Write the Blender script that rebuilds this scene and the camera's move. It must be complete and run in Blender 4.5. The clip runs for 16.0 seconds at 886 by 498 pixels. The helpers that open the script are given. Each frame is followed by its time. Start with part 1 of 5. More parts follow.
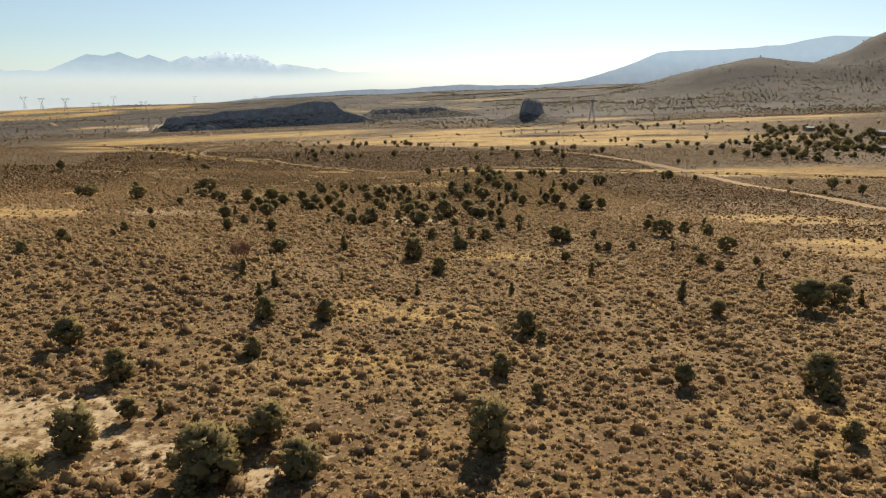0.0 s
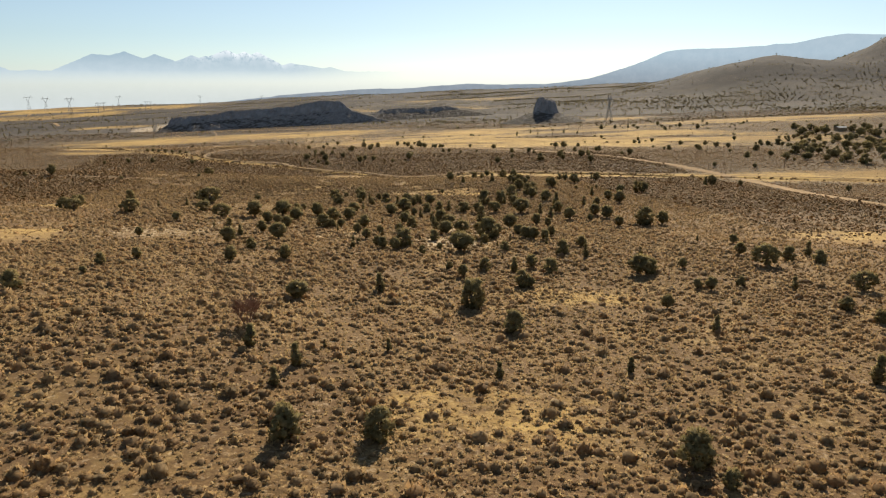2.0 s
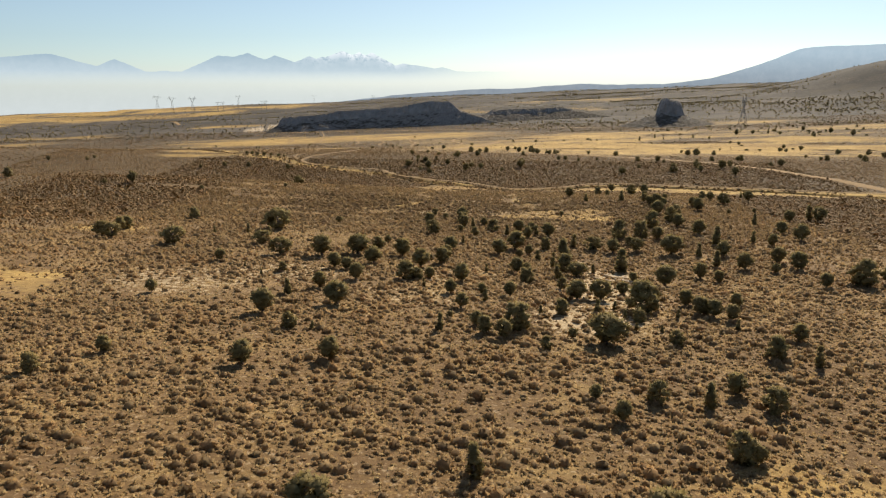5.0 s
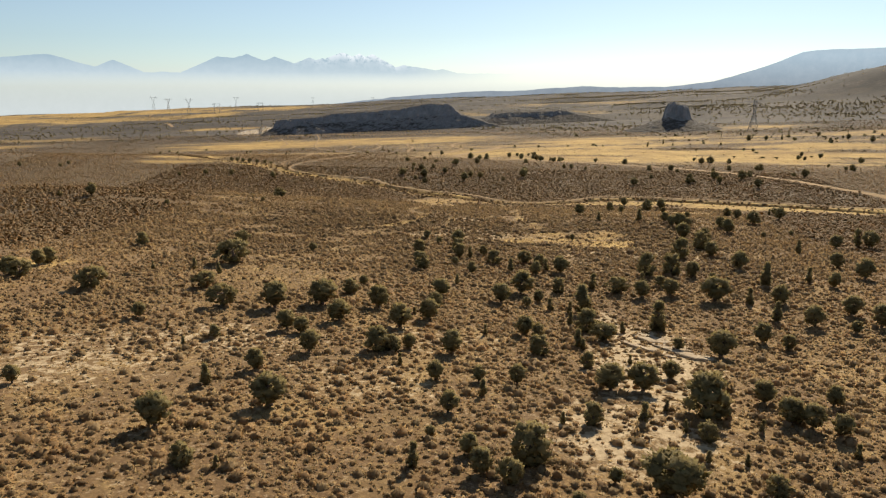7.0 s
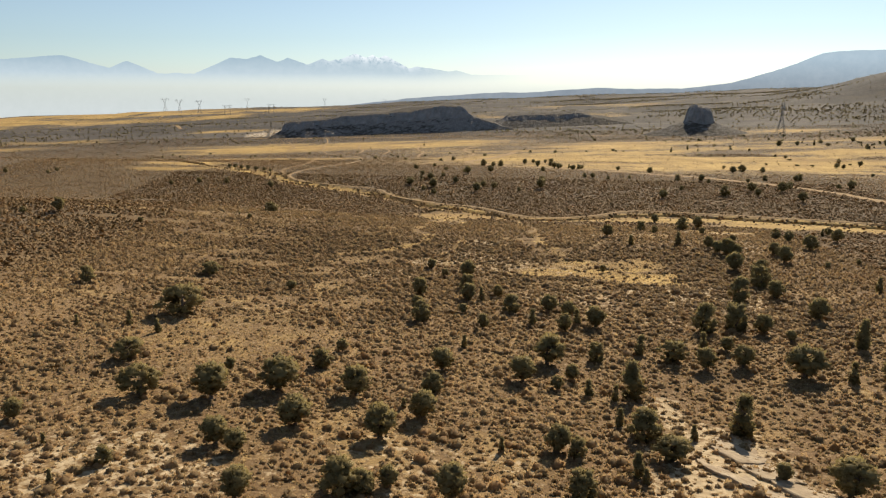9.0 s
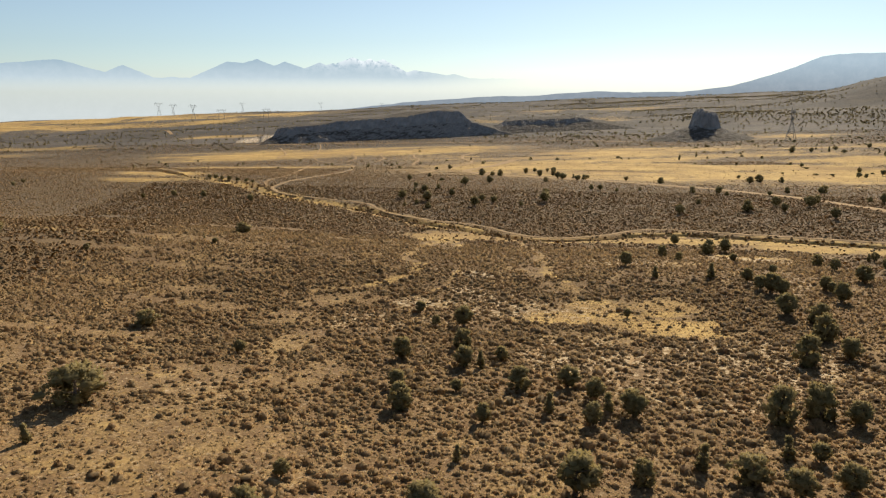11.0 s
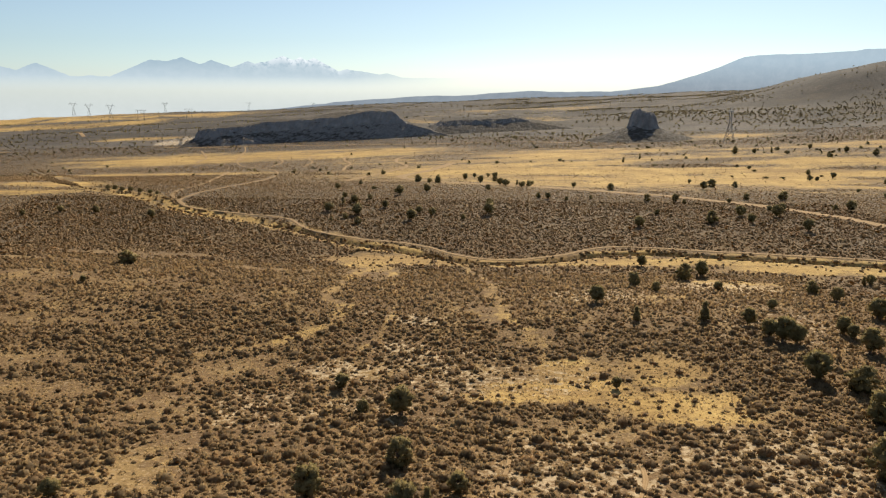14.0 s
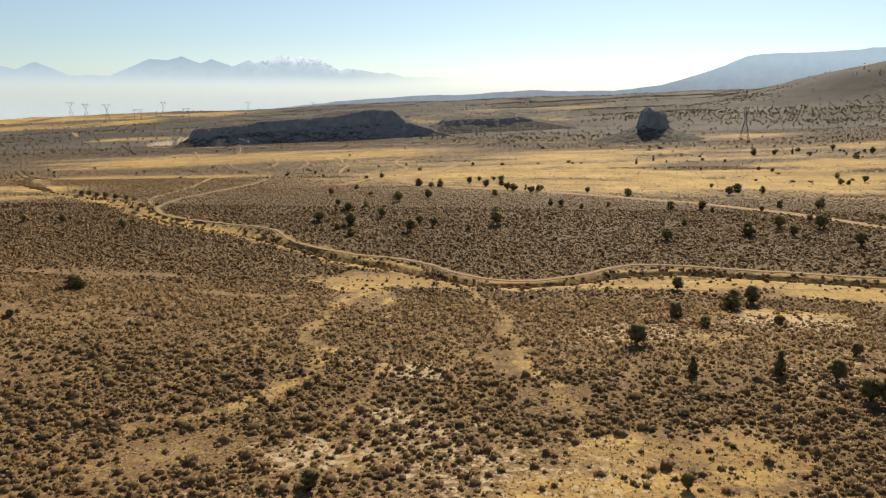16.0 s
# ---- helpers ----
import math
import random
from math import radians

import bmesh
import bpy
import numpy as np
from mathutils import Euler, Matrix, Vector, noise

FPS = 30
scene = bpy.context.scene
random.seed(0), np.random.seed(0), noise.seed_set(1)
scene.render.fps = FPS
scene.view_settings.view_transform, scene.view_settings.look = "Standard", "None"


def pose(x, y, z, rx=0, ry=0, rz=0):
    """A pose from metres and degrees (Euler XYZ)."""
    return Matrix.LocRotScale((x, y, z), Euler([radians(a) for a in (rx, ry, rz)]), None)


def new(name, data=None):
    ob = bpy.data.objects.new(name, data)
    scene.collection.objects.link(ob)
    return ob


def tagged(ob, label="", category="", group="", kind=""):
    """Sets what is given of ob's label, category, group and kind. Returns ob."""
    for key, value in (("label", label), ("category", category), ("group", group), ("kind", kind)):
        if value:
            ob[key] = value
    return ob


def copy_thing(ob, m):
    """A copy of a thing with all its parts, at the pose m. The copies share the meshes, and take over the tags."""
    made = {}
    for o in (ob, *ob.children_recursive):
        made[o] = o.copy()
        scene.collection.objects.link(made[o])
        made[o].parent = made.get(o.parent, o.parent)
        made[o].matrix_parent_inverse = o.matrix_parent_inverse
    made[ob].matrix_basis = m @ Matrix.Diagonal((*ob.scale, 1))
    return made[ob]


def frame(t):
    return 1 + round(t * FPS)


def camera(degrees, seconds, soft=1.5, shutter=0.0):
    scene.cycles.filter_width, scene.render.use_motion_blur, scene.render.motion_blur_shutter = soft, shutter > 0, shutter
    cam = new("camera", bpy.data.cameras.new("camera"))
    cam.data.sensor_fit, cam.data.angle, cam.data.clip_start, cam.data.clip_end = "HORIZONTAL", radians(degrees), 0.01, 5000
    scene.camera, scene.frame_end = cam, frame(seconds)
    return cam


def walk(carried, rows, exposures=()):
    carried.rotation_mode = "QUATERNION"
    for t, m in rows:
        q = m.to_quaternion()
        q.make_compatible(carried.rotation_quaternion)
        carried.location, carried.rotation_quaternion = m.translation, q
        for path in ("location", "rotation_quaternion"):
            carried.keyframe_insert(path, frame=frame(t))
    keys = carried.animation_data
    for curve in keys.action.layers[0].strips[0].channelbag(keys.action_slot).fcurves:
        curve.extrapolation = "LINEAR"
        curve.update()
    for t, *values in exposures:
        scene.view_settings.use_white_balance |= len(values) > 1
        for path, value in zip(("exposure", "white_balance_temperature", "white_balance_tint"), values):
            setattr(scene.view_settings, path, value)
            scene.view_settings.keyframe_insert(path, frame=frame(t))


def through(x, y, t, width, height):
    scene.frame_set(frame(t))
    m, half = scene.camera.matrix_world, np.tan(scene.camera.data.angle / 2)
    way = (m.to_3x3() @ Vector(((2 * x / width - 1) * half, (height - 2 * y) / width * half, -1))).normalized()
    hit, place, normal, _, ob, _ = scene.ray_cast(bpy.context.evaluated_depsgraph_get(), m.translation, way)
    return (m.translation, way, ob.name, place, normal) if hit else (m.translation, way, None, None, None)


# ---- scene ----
cam = camera(63.8, 16.0, soft=1.2)
METRES, EYE, TILT, LEAN, TURN = 229.8, 28.5, -4.8, 1.3, 0.0
ROWS = [
    (0.0, 0.0, 0.0, 0.0, 0.2, -8.56, -1.33),
    (0.5, -0.012, 0.029, 0.0014, 0.3, -8.57, -1.33),
    (1.0, -0.0215, 0.0589, 0.0025, 0.42, -8.58, -1.31),
    (1.5, -0.029, 0.09, 0.0039, 0.52, -8.6, -1.29),
    (2.0, -0.0346, 0.1219, 0.0055, 0.63, -8.62, -1.28),
    (2.5, -0.039, 0.1544, 0.0073, 0.73, -8.63, -1.27),
    (3.0, -0.0424, 0.1874, 0.0093, 0.8, -8.63, -1.29),
    (3.2, -0.0434, 0.2007, 0.0103, 0.84, -8.63, -1.29),
    (3.3, -0.0439, 0.2074, 0.0107, 1.75, -8.66, -1.34),
    (3.4, -0.0444, 0.214, 0.0112, 5.9, -8.77, -1.58),
    (3.5, -0.0449, 0.2207, 0.0117, 6.62, -8.79, -1.62),
    (3.6, -0.0454, 0.2274, 0.0122, 6.7, -8.79, -1.63),
    (3.7, -0.0459, 0.2341, 0.0126, 7.5, -8.82, -1.69),
    (3.8, -0.0463, 0.2407, 0.0131, 9.2, -8.88, -1.83),
    (4.0, -0.0473, 0.2541, 0.014, 9.28, -8.88, -1.84),
    (6.5, -0.0628, 0.4188, 0.0283, 9.36, -8.74, -2.1),
    (7.0, -0.0664, 0.451, 0.0315, 9.36, -8.71, -2.13),
    (7.4, -0.0702, 0.4764, 0.0341, 9.38, -8.71, -2.13),
    (7.5, -0.0711, 0.4827, 0.0347, 9.97, -8.71, -2.2),
    (7.6, -0.0717, 0.4891, 0.0353, 10.4, -8.7, -2.24),
    (8.0, -0.0741, 0.5148, 0.0377, 10.46, -8.7, -2.25),
    (8.5, -0.0781, 0.5471, 0.0409, 10.45, -8.68, -2.27),
    (9.0, -0.0823, 0.5799, 0.0439, 10.43, -8.65, -2.26),
    (11.5, -0.1034, 0.7331, 0.059, 10.25, -8.34, -2.14),
    (12.0, -0.107, 0.7575, 0.0615, 10.21, -8.4, -2.13),
    (12.5, -0.1106, 0.7815, 0.0634, 10.16, -8.42, -2.11),
    (13.0, -0.1143, 0.807, 0.0652, 10.14, -8.4, -2.12),
    (13.5, -0.1182, 0.8341, 0.0662, 10.12, -8.39, -2.12),
    (13.6, -0.119, 0.8398, 0.0663, 9.86, -8.38, -2.1),
    (13.7, -0.1199, 0.8455, 0.0665, 7.9, -8.32, -1.99),
    (13.8, -0.1207, 0.8513, 0.0666, 5.5, -8.24, -1.85),
    (13.9, -0.1216, 0.857, 0.0668, 5.1, -8.22, -1.82),
    (14.0, -0.1224, 0.8627, 0.0669, 5.05, -8.22, -1.82),
    (14.5, -0.1262, 0.8923, 0.068, 5.09, -8.26, -1.79),
    (15.0, -0.1296, 0.9229, 0.0691, 5.13, -8.31, -1.82),
    (15.5, -0.1326, 0.9539, 0.0703, 5.16, -8.34, -1.79),
    (16.0, -0.1356, 0.9854, 0.0716, 5.18, -8.27, -1.8),
]
walk(cam, [(t, pose(0, 0, EYE, TILT, LEAN, TURN) @ pose(METRES * x, METRES * y, METRES * z, 90 + pitch, roll, yaw)) for t, x, y, z, yaw, pitch, roll in ROWS])

# ---- light ----
SUN_AZ, SUN_EL = radians(13.0), radians(33.0)
world = bpy.data.worlds.new("sky")
scene.world = world
world.use_nodes = True
_n = world.node_tree.nodes
sky = _n.new("ShaderNodeTexSky")
sky.sky_type, sky.sun_disc = "NISHITA", False
sky.sun_elevation, sky.sun_rotation = SUN_EL, SUN_AZ
sky.altitude, sky.air_density, sky.dust_density, sky.ozone_density = 1500, 1.0, 0.75, 1.5
_n["Background"].inputs["Strength"].default_value = 0.068
pale = _n.new("ShaderNodeHueSaturation")
pale.inputs["Saturation"].default_value = 0.68
cool = _n.new("ShaderNodeMix")
cool.data_type, cool.blend_type = "RGBA", "MULTIPLY"
cool.inputs[0].default_value, cool.inputs[7].default_value = 1.0, (0.88, 1.0, 1.07, 1)
world.node_tree.links.new(sky.outputs["Color"], pale.inputs["Color"])
world.node_tree.links.new(pale.outputs["Color"], cool.inputs[6])
world.node_tree.links.new(cool.outputs[2], _n["Background"].inputs["Color"])
sun = new("sun", bpy.data.lights.new("sun", "SUN"))
sun.data.energy, sun.data.angle, sun.data.color = 5.0, radians(0.55), (1.0, 0.88, 0.69)
_d = Vector((math.sin(SUN_AZ) * math.cos(SUN_EL), math.cos(SUN_AZ) * math.cos(SUN_EL), math.sin(SUN_EL)))
sun.matrix_world = Matrix.Translation((0, 0, 300)) @ (-_d).to_track_quat("-Z", "Y").to_matrix().to_4x4()
scene.view_settings.exposure = 0.38

# ---- materials ----


class Mat:
    """A small builder of node materials."""

    def __init__(self, name):
        self.m = bpy.data.materials.new(name)
        self.m.use_nodes = True
        self.t = self.m.node_tree
        self.b = self.t.nodes["Principled BSDF"]
        self.out = self.t.nodes["Material Output"]

    def node(self, kind, **sets):
        n = self.t.nodes.new(kind)
        for k, v in sets.items():
            n.inputs[k].default_value = v
        return n

    def link(self, a, b):
        self.t.links.new(a, b)

    def noise(self, scale, detail=4.0, rough=0.6, space="Object"):
        n = self.node("ShaderNodeTexNoise", Scale=scale, Detail=detail, Roughness=rough)
        self.link(self.coords().outputs[space], n.inputs["Vector"])
        return n.outputs["Fac"]

    def coords(self):
        for n in self.t.nodes:
            if n.bl_idname == "ShaderNodeTexCoord":
                return n
        return self.t.nodes.new("ShaderNodeTexCoord")

    def attr(self, name):
        n = self.t.nodes.new("ShaderNodeAttribute")
        n.attribute_name = name
        return n.outputs["Fac"]

    def ramp(self, fac, *stops):
        n = self.t.nodes.new("ShaderNodeValToRGB")
        e = n.color_ramp.elements
        while len(e) < len(stops):
            e.new(0.5)
        for el, (p, c) in zip(e, stops):
            el.position, el.color = p, (*c, 1) if len(c) == 3 else c
        self.link(fac, n.inputs["Fac"])
        return n.outputs["Color"]

    def grey(self, fac, a, b):
        return self.ramp(fac, (a, (0, 0, 0)), (b, (1, 1, 1)))

    def mix(self, fac, a, b, how="MIX"):
        n = self.t.nodes.new("ShaderNodeMix")
        n.data_type, n.blend_type = "RGBA", how
        for src, k in ((fac, 0), (a, 6), (b, 7)):
            if hasattr(src, "is_linked"):
                self.link(src, n.inputs[k])
            else:
                n.inputs[k].default_value = src if k == 0 else (*src, 1)
        return n.outputs[2]

    def math(self, how, a, b=0.0):
        n = self.t.nodes.new("ShaderNodeMath")
        n.operation = how
        for src, k in ((a, 0), (b, 1)):
            if hasattr(src, "is_linked"):
                self.link(src, n.inputs[k])
            else:
                n.inputs[k].default_value = src
        return n.outputs[0]

    def bump(self, height, strength, distance):
        n = self.node("ShaderNodeBump", Strength=strength, Distance=distance)
        self.link(height, n.inputs["Height"])
        self.link(n.outputs["Normal"], self.b.inputs["Normal"])

    def surface(self, color, rough=0.9, spec=0.2):
        if hasattr(color, "is_linked"):
            self.link(color, self.b.inputs["Base Color"])
        else:
            self.b.inputs["Base Color"].default_value = (*color, 1)
        self.b.inputs["Roughness"].default_value = rough
        self.b.inputs["Specular IOR Level"].default_value = spec
        return self


def leaf_material(name, dark, light, through, share=0.3, grain=0.0):
    """Foliage: a diffuse leaf that lets some light through, varied plant by plant, spray by spray, and by height in
    juniper crowns.
    """
    k = Mat(name)
    tone = k.attr("tone")
    patch = k.noise(1.7, 3)
    fac = k.math("ADD", k.math("MULTIPLY", tone, 0.65), k.math("MULTIPLY", patch, 0.35))
    if grain:
        # twigs, leaves and gaps within a cushion
        twigs = k.noise(grain, 3, 0.75)
        fac = k.math("ADD", k.math("MULTIPLY", tone, 0.5), k.math("SUBTRACT", k.math("MULTIPLY", twigs, 1.7), 0.6))
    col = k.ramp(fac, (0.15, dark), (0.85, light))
    if grain:
        # some bushes rusty, some grey-green
        hue = k.attr("hue")
        col = k.mix(k.math("MULTIPLY", k.grey(hue, 0.60, 0.95), 0.6), col, k.mix(1.0, col, (1.12, 0.92, 0.78), "MULTIPLY"))
        col = k.mix(k.math("MULTIPLY", k.grey(hue, 0.35, 0.05), 0.6), col, k.mix(1.0, col, (0.90, 0.98, 0.98), "MULTIPLY"))
    k.surface(col, 0.8, 0.15)
    tr = k.node("ShaderNodeBsdfTranslucent")
    k.link(k.mix(0.5, col, through), tr.inputs["Color"])
    mx = k.node("ShaderNodeMixShader", Fac=share)
    k.link(k.b.outputs[0], mx.inputs[1])
    k.link(tr.outputs[0], mx.inputs[2])
    k.link(mx.outputs[0], k.out.inputs["Surface"])
    return k.m


def ground_material():
    k = Mat("ground_soil")
    fine, mid, wide = k.noise(1.1, 6, 0.65), k.noise(0.16, 5), k.noise(0.018, 4)
    speck = k.noise(4.5, 4, 0.7)
    soil = k.ramp(k.mix(0.45, fine, speck), (0.3, (0.15, 0.092, 0.042)), (0.5, (0.25, 0.160, 0.076)), (0.72, (0.40, 0.275, 0.140)))
    soil = k.mix(k.grey(wide, 0.4, 0.62), soil, k.mix(0.4, soil, (0.24, 0.135, 0.066)))
    soil = k.mix(k.attr("loam"), soil, k.mix(0.5, soil, (0.130, 0.074, 0.031)))
    litter = k.noise(2.1, 4, 0.6)
    soil = k.mix(k.math("MULTIPLY", k.grey(litter, 0.54, 0.62), 0.55), soil, (0.42, 0.275, 0.115))
    soil = k.mix(k.math("MULTIPLY", k.grey(k.noise(2.9, 4, 0.6), 0.50, 0.42), 0.5), soil, (0.090, 0.056, 0.028))
    soil = k.mix(k.math("MULTIPLY", k.grey(k.noise(0.11, 5, 0.65), 0.50, 0.60), 0.6), soil, k.mix(0.5, soil, (0.46, 0.315, 0.125)))
    soil = k.mix(k.math("MULTIPLY", k.grey(k.noise(0.075, 5, 0.7), 0.50, 0.38), 0.55), soil, (0.150, 0.092, 0.048))
    soil = k.mix(k.math("MULTIPLY", k.grey(k.noise(1.7, 5, 0.7), 0.56, 0.64), 0.5), soil, (0.50, 0.375, 0.235))
    straw = k.ramp(k.mix(0.5, k.noise(0.9, 5, 0.7), k.noise(0.05, 5, 0.7)), (0.3, (0.20, 0.122, 0.050)), (0.48, (0.43, 0.280, 0.100)), (0.70, (0.65, 0.452, 0.165)))
    dirt = k.ramp(fine, (0.3, (0.33, 0.24, 0.135)), (0.7, (0.58, 0.445, 0.28)))
    sage = k.ramp(k.noise(0.7, 3, 0.6), (0.40, (0.100, 0.071, 0.043)), (0.53, (0.160, 0.113, 0.066)), (0.66, (0.235, 0.166, 0.096)))
    # grey far sage, with distance haze put into its colour
    hazed_sage = k.ramp(k.noise(0.25, 5, 0.7), (0.40, (0.072, 0.064, 0.056)), (0.55, (0.122, 0.106, 0.090)), (0.68, (0.190, 0.162, 0.132)))
    sage = k.mix(k.attr("grey"), sage, hazed_sage)
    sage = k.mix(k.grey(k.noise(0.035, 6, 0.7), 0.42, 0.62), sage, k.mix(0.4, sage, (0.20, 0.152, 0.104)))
    # dark low scrub over the far hills, with their shade put into the same colour
    heath_shade = k.math("MULTIPLY", k.attr("scrub"), k.grey(k.noise(0.03, 6, 0.75), 0.28, 0.52))
    sage = k.mix(k.math("MULTIPLY", heath_shade, 0.85), sage, (0.066, 0.061, 0.058))
    lie = k.node("ShaderNodeMapping", Scale=(0.45, 1.0, 1.0))
    k.link(k.coords().outputs["Object"], lie.inputs["Vector"])
    bands = k.node("ShaderNodeTexNoise", Scale=0.011, Detail=7.0, Roughness=0.66)
    k.link(lie.outputs[0], bands.inputs["Vector"])
    flow = k.node("ShaderNodeMapping", Scale=(0.14, 1.0, 1.0))
    k.link(k.coords().outputs["Object"], flow.inputs["Vector"])
    drift = k.node("ShaderNodeTexNoise", Scale=0.045, Detail=6.0, Roughness=0.7)
    k.link(flow.outputs[0], drift.inputs["Vector"])
    straw = k.mix(k.math("MULTIPLY", k.grey(drift.outputs["Fac"], 0.54, 0.44), 0.6), straw, (0.27, 0.168, 0.072))
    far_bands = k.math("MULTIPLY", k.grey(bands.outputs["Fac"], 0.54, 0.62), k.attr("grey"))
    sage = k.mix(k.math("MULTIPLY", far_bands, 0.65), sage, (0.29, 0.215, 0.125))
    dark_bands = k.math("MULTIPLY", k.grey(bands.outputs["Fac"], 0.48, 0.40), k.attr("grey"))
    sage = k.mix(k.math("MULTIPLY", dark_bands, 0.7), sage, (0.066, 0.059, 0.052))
    edge = k.math("SUBTRACT", mid, 0.5)
    g = k.grey(k.math("ADD", k.attr("straw"), k.math("MULTIPLY", k.math("ADD", edge, k.math("SUBTRACT", k.noise(0.7, 4), 0.5)), 1.1)), 0.3, 0.75)
    p = k.grey(k.math("ADD", k.attr("bare"), k.math("MULTIPLY", k.math("SUBTRACT", k.noise(0.8, 5, 0.65), 0.5), 2.4)), 0.55, 0.75)
    s = k.grey(k.math("ADD", k.attr("brush"), k.math("MULTIPLY", edge, 0.6)), 0.25, 0.8)
    col = k.mix(s, soil, sage)
    col = k.mix(g, col, straw)
    col = k.mix(p, col, dirt)
    k.surface(col, 0.95, 0.1)
    k.bump(k.math("ADD", fine, k.math("MULTIPLY", mid, 2.0)), 0.6, 0.25)
    return k.m


def road_material():
    k = Mat("dirt_track")
    n = k.noise(0.8, 5, 0.65)
    col = k.ramp(n, (0.3, (0.28, 0.18, 0.092)), (0.7, (0.45, 0.305, 0.168)))
    col = k.mix(k.attr("crown"), col, k.mix(0.7, col, (0.31, 0.205, 0.085)))
    k.surface(col, 0.95, 0.1)
    k.bump(n, 0.4, 0.1)
    return k.m


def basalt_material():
    k = Mat("haze_lifted_basalt")
    # cliff and talus colours lifted and greyed, standing in for haze over the distance
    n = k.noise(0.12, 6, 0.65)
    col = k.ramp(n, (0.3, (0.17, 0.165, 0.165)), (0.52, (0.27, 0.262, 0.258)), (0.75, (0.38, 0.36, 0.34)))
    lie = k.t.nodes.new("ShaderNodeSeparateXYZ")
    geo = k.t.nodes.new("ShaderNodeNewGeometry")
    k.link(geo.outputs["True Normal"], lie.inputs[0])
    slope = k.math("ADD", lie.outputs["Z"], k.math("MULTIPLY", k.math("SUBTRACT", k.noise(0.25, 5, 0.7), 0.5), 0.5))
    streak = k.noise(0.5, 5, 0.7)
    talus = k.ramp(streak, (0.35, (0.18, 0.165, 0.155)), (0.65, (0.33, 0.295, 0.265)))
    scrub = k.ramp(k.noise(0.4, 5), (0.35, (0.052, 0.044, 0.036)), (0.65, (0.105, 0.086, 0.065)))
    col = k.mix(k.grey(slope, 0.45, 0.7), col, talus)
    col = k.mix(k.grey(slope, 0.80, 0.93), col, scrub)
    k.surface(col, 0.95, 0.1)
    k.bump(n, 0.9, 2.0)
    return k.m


def sandstone_material():
    k = Mat("pale_rock")
    n = k.noise(0.7, 6, 0.6)
    k.surface(k.ramp(n, (0.3, (0.27, 0.195, 0.12)), (0.7, (0.47, 0.37, 0.25))), 0.9, 0.15)
    k.bump(n, 0.7, 0.3)
    return k.m


def bark_material(name, dark, light):
    k = Mat(name)
    n = k.noise(9.0, 5, 0.7)
    k.surface(k.ramp(n, (0.3, dark), (0.7, light)), 0.9, 0.15)
    k.bump(n, 0.8, 0.05)
    return k.m


def steel_material():
    k = Mat("galvanised_steel")
    n = k.noise(2.0, 4)
    k.surface(k.ramp(n, (0.3, (0.20, 0.205, 0.21)), (0.7, (0.30, 0.305, 0.31))), 0.55, 0.4)
    k.b.inputs["Metallic"].default_value = 0.5
    return k.m


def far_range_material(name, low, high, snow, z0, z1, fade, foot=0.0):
    """A range tens of kilometres off: a plain glowing backdrop with haze in its colour, thinning out into the bright
    air.
    """
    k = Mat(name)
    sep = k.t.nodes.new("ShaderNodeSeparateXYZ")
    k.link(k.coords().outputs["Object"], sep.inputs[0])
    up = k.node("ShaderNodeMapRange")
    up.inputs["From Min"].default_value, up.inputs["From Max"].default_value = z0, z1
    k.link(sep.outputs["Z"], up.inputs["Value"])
    # the glow's colour by height carries the haze
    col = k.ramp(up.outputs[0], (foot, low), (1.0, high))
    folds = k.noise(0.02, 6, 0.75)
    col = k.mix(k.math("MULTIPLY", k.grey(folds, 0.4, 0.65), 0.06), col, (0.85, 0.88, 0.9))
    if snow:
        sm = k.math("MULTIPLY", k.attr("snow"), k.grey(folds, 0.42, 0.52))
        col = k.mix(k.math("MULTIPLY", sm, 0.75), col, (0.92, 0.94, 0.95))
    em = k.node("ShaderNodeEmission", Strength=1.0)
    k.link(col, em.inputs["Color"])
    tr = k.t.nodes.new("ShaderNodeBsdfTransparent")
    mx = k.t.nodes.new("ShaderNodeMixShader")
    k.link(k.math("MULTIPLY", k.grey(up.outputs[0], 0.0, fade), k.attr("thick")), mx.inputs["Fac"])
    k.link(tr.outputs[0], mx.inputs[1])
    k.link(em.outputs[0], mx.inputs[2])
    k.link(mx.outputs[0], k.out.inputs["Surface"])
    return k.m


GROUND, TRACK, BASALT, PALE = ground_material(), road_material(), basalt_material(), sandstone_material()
BARK = bark_material("juniper_bark", (0.10, 0.07, 0.05), (0.24, 0.18, 0.13))
DEADWOOD = bark_material("weathered_twigs", (0.19, 0.095, 0.06), (0.34, 0.19, 0.12))
STEEL = steel_material()
JUNIPER = leaf_material("juniper_scales", (0.135, 0.108, 0.050), (0.36, 0.285, 0.125), (0.42, 0.33, 0.13), 0.44)
SAGE = leaf_material("sagebrush_leaves", (0.160, 0.108, 0.058), (0.49, 0.330, 0.172), (0.52, 0.345, 0.155), 0.50, 4.0)
STRAW = leaf_material("dry_grass_blades", (0.22, 0.142, 0.066), (0.58, 0.425, 0.225), (0.62, 0.45, 0.22), 0.5)

# ---- the lie of the land ----


def smooth_profile(v, at, heights):
    """A smooth curve through a few heights."""
    at, heights = np.asarray(at, float), np.asarray(heights, float)
    m = np.gradient(heights, at)
    v = np.clip(v, at[0], at[-1])
    i = np.clip(np.searchsorted(at, v) - 1, 0, len(at) - 2)
    w = at[i + 1] - at[i]
    t = (v - at[i]) / w
    return (1 + 2 * t) * (1 - t) ** 2 * heights[i] + t * (1 - t) ** 2 * w * m[i] + t * t * (3 - 2 * t) * heights[i + 1] + t * t * (t - 1) * w * m[i + 1]


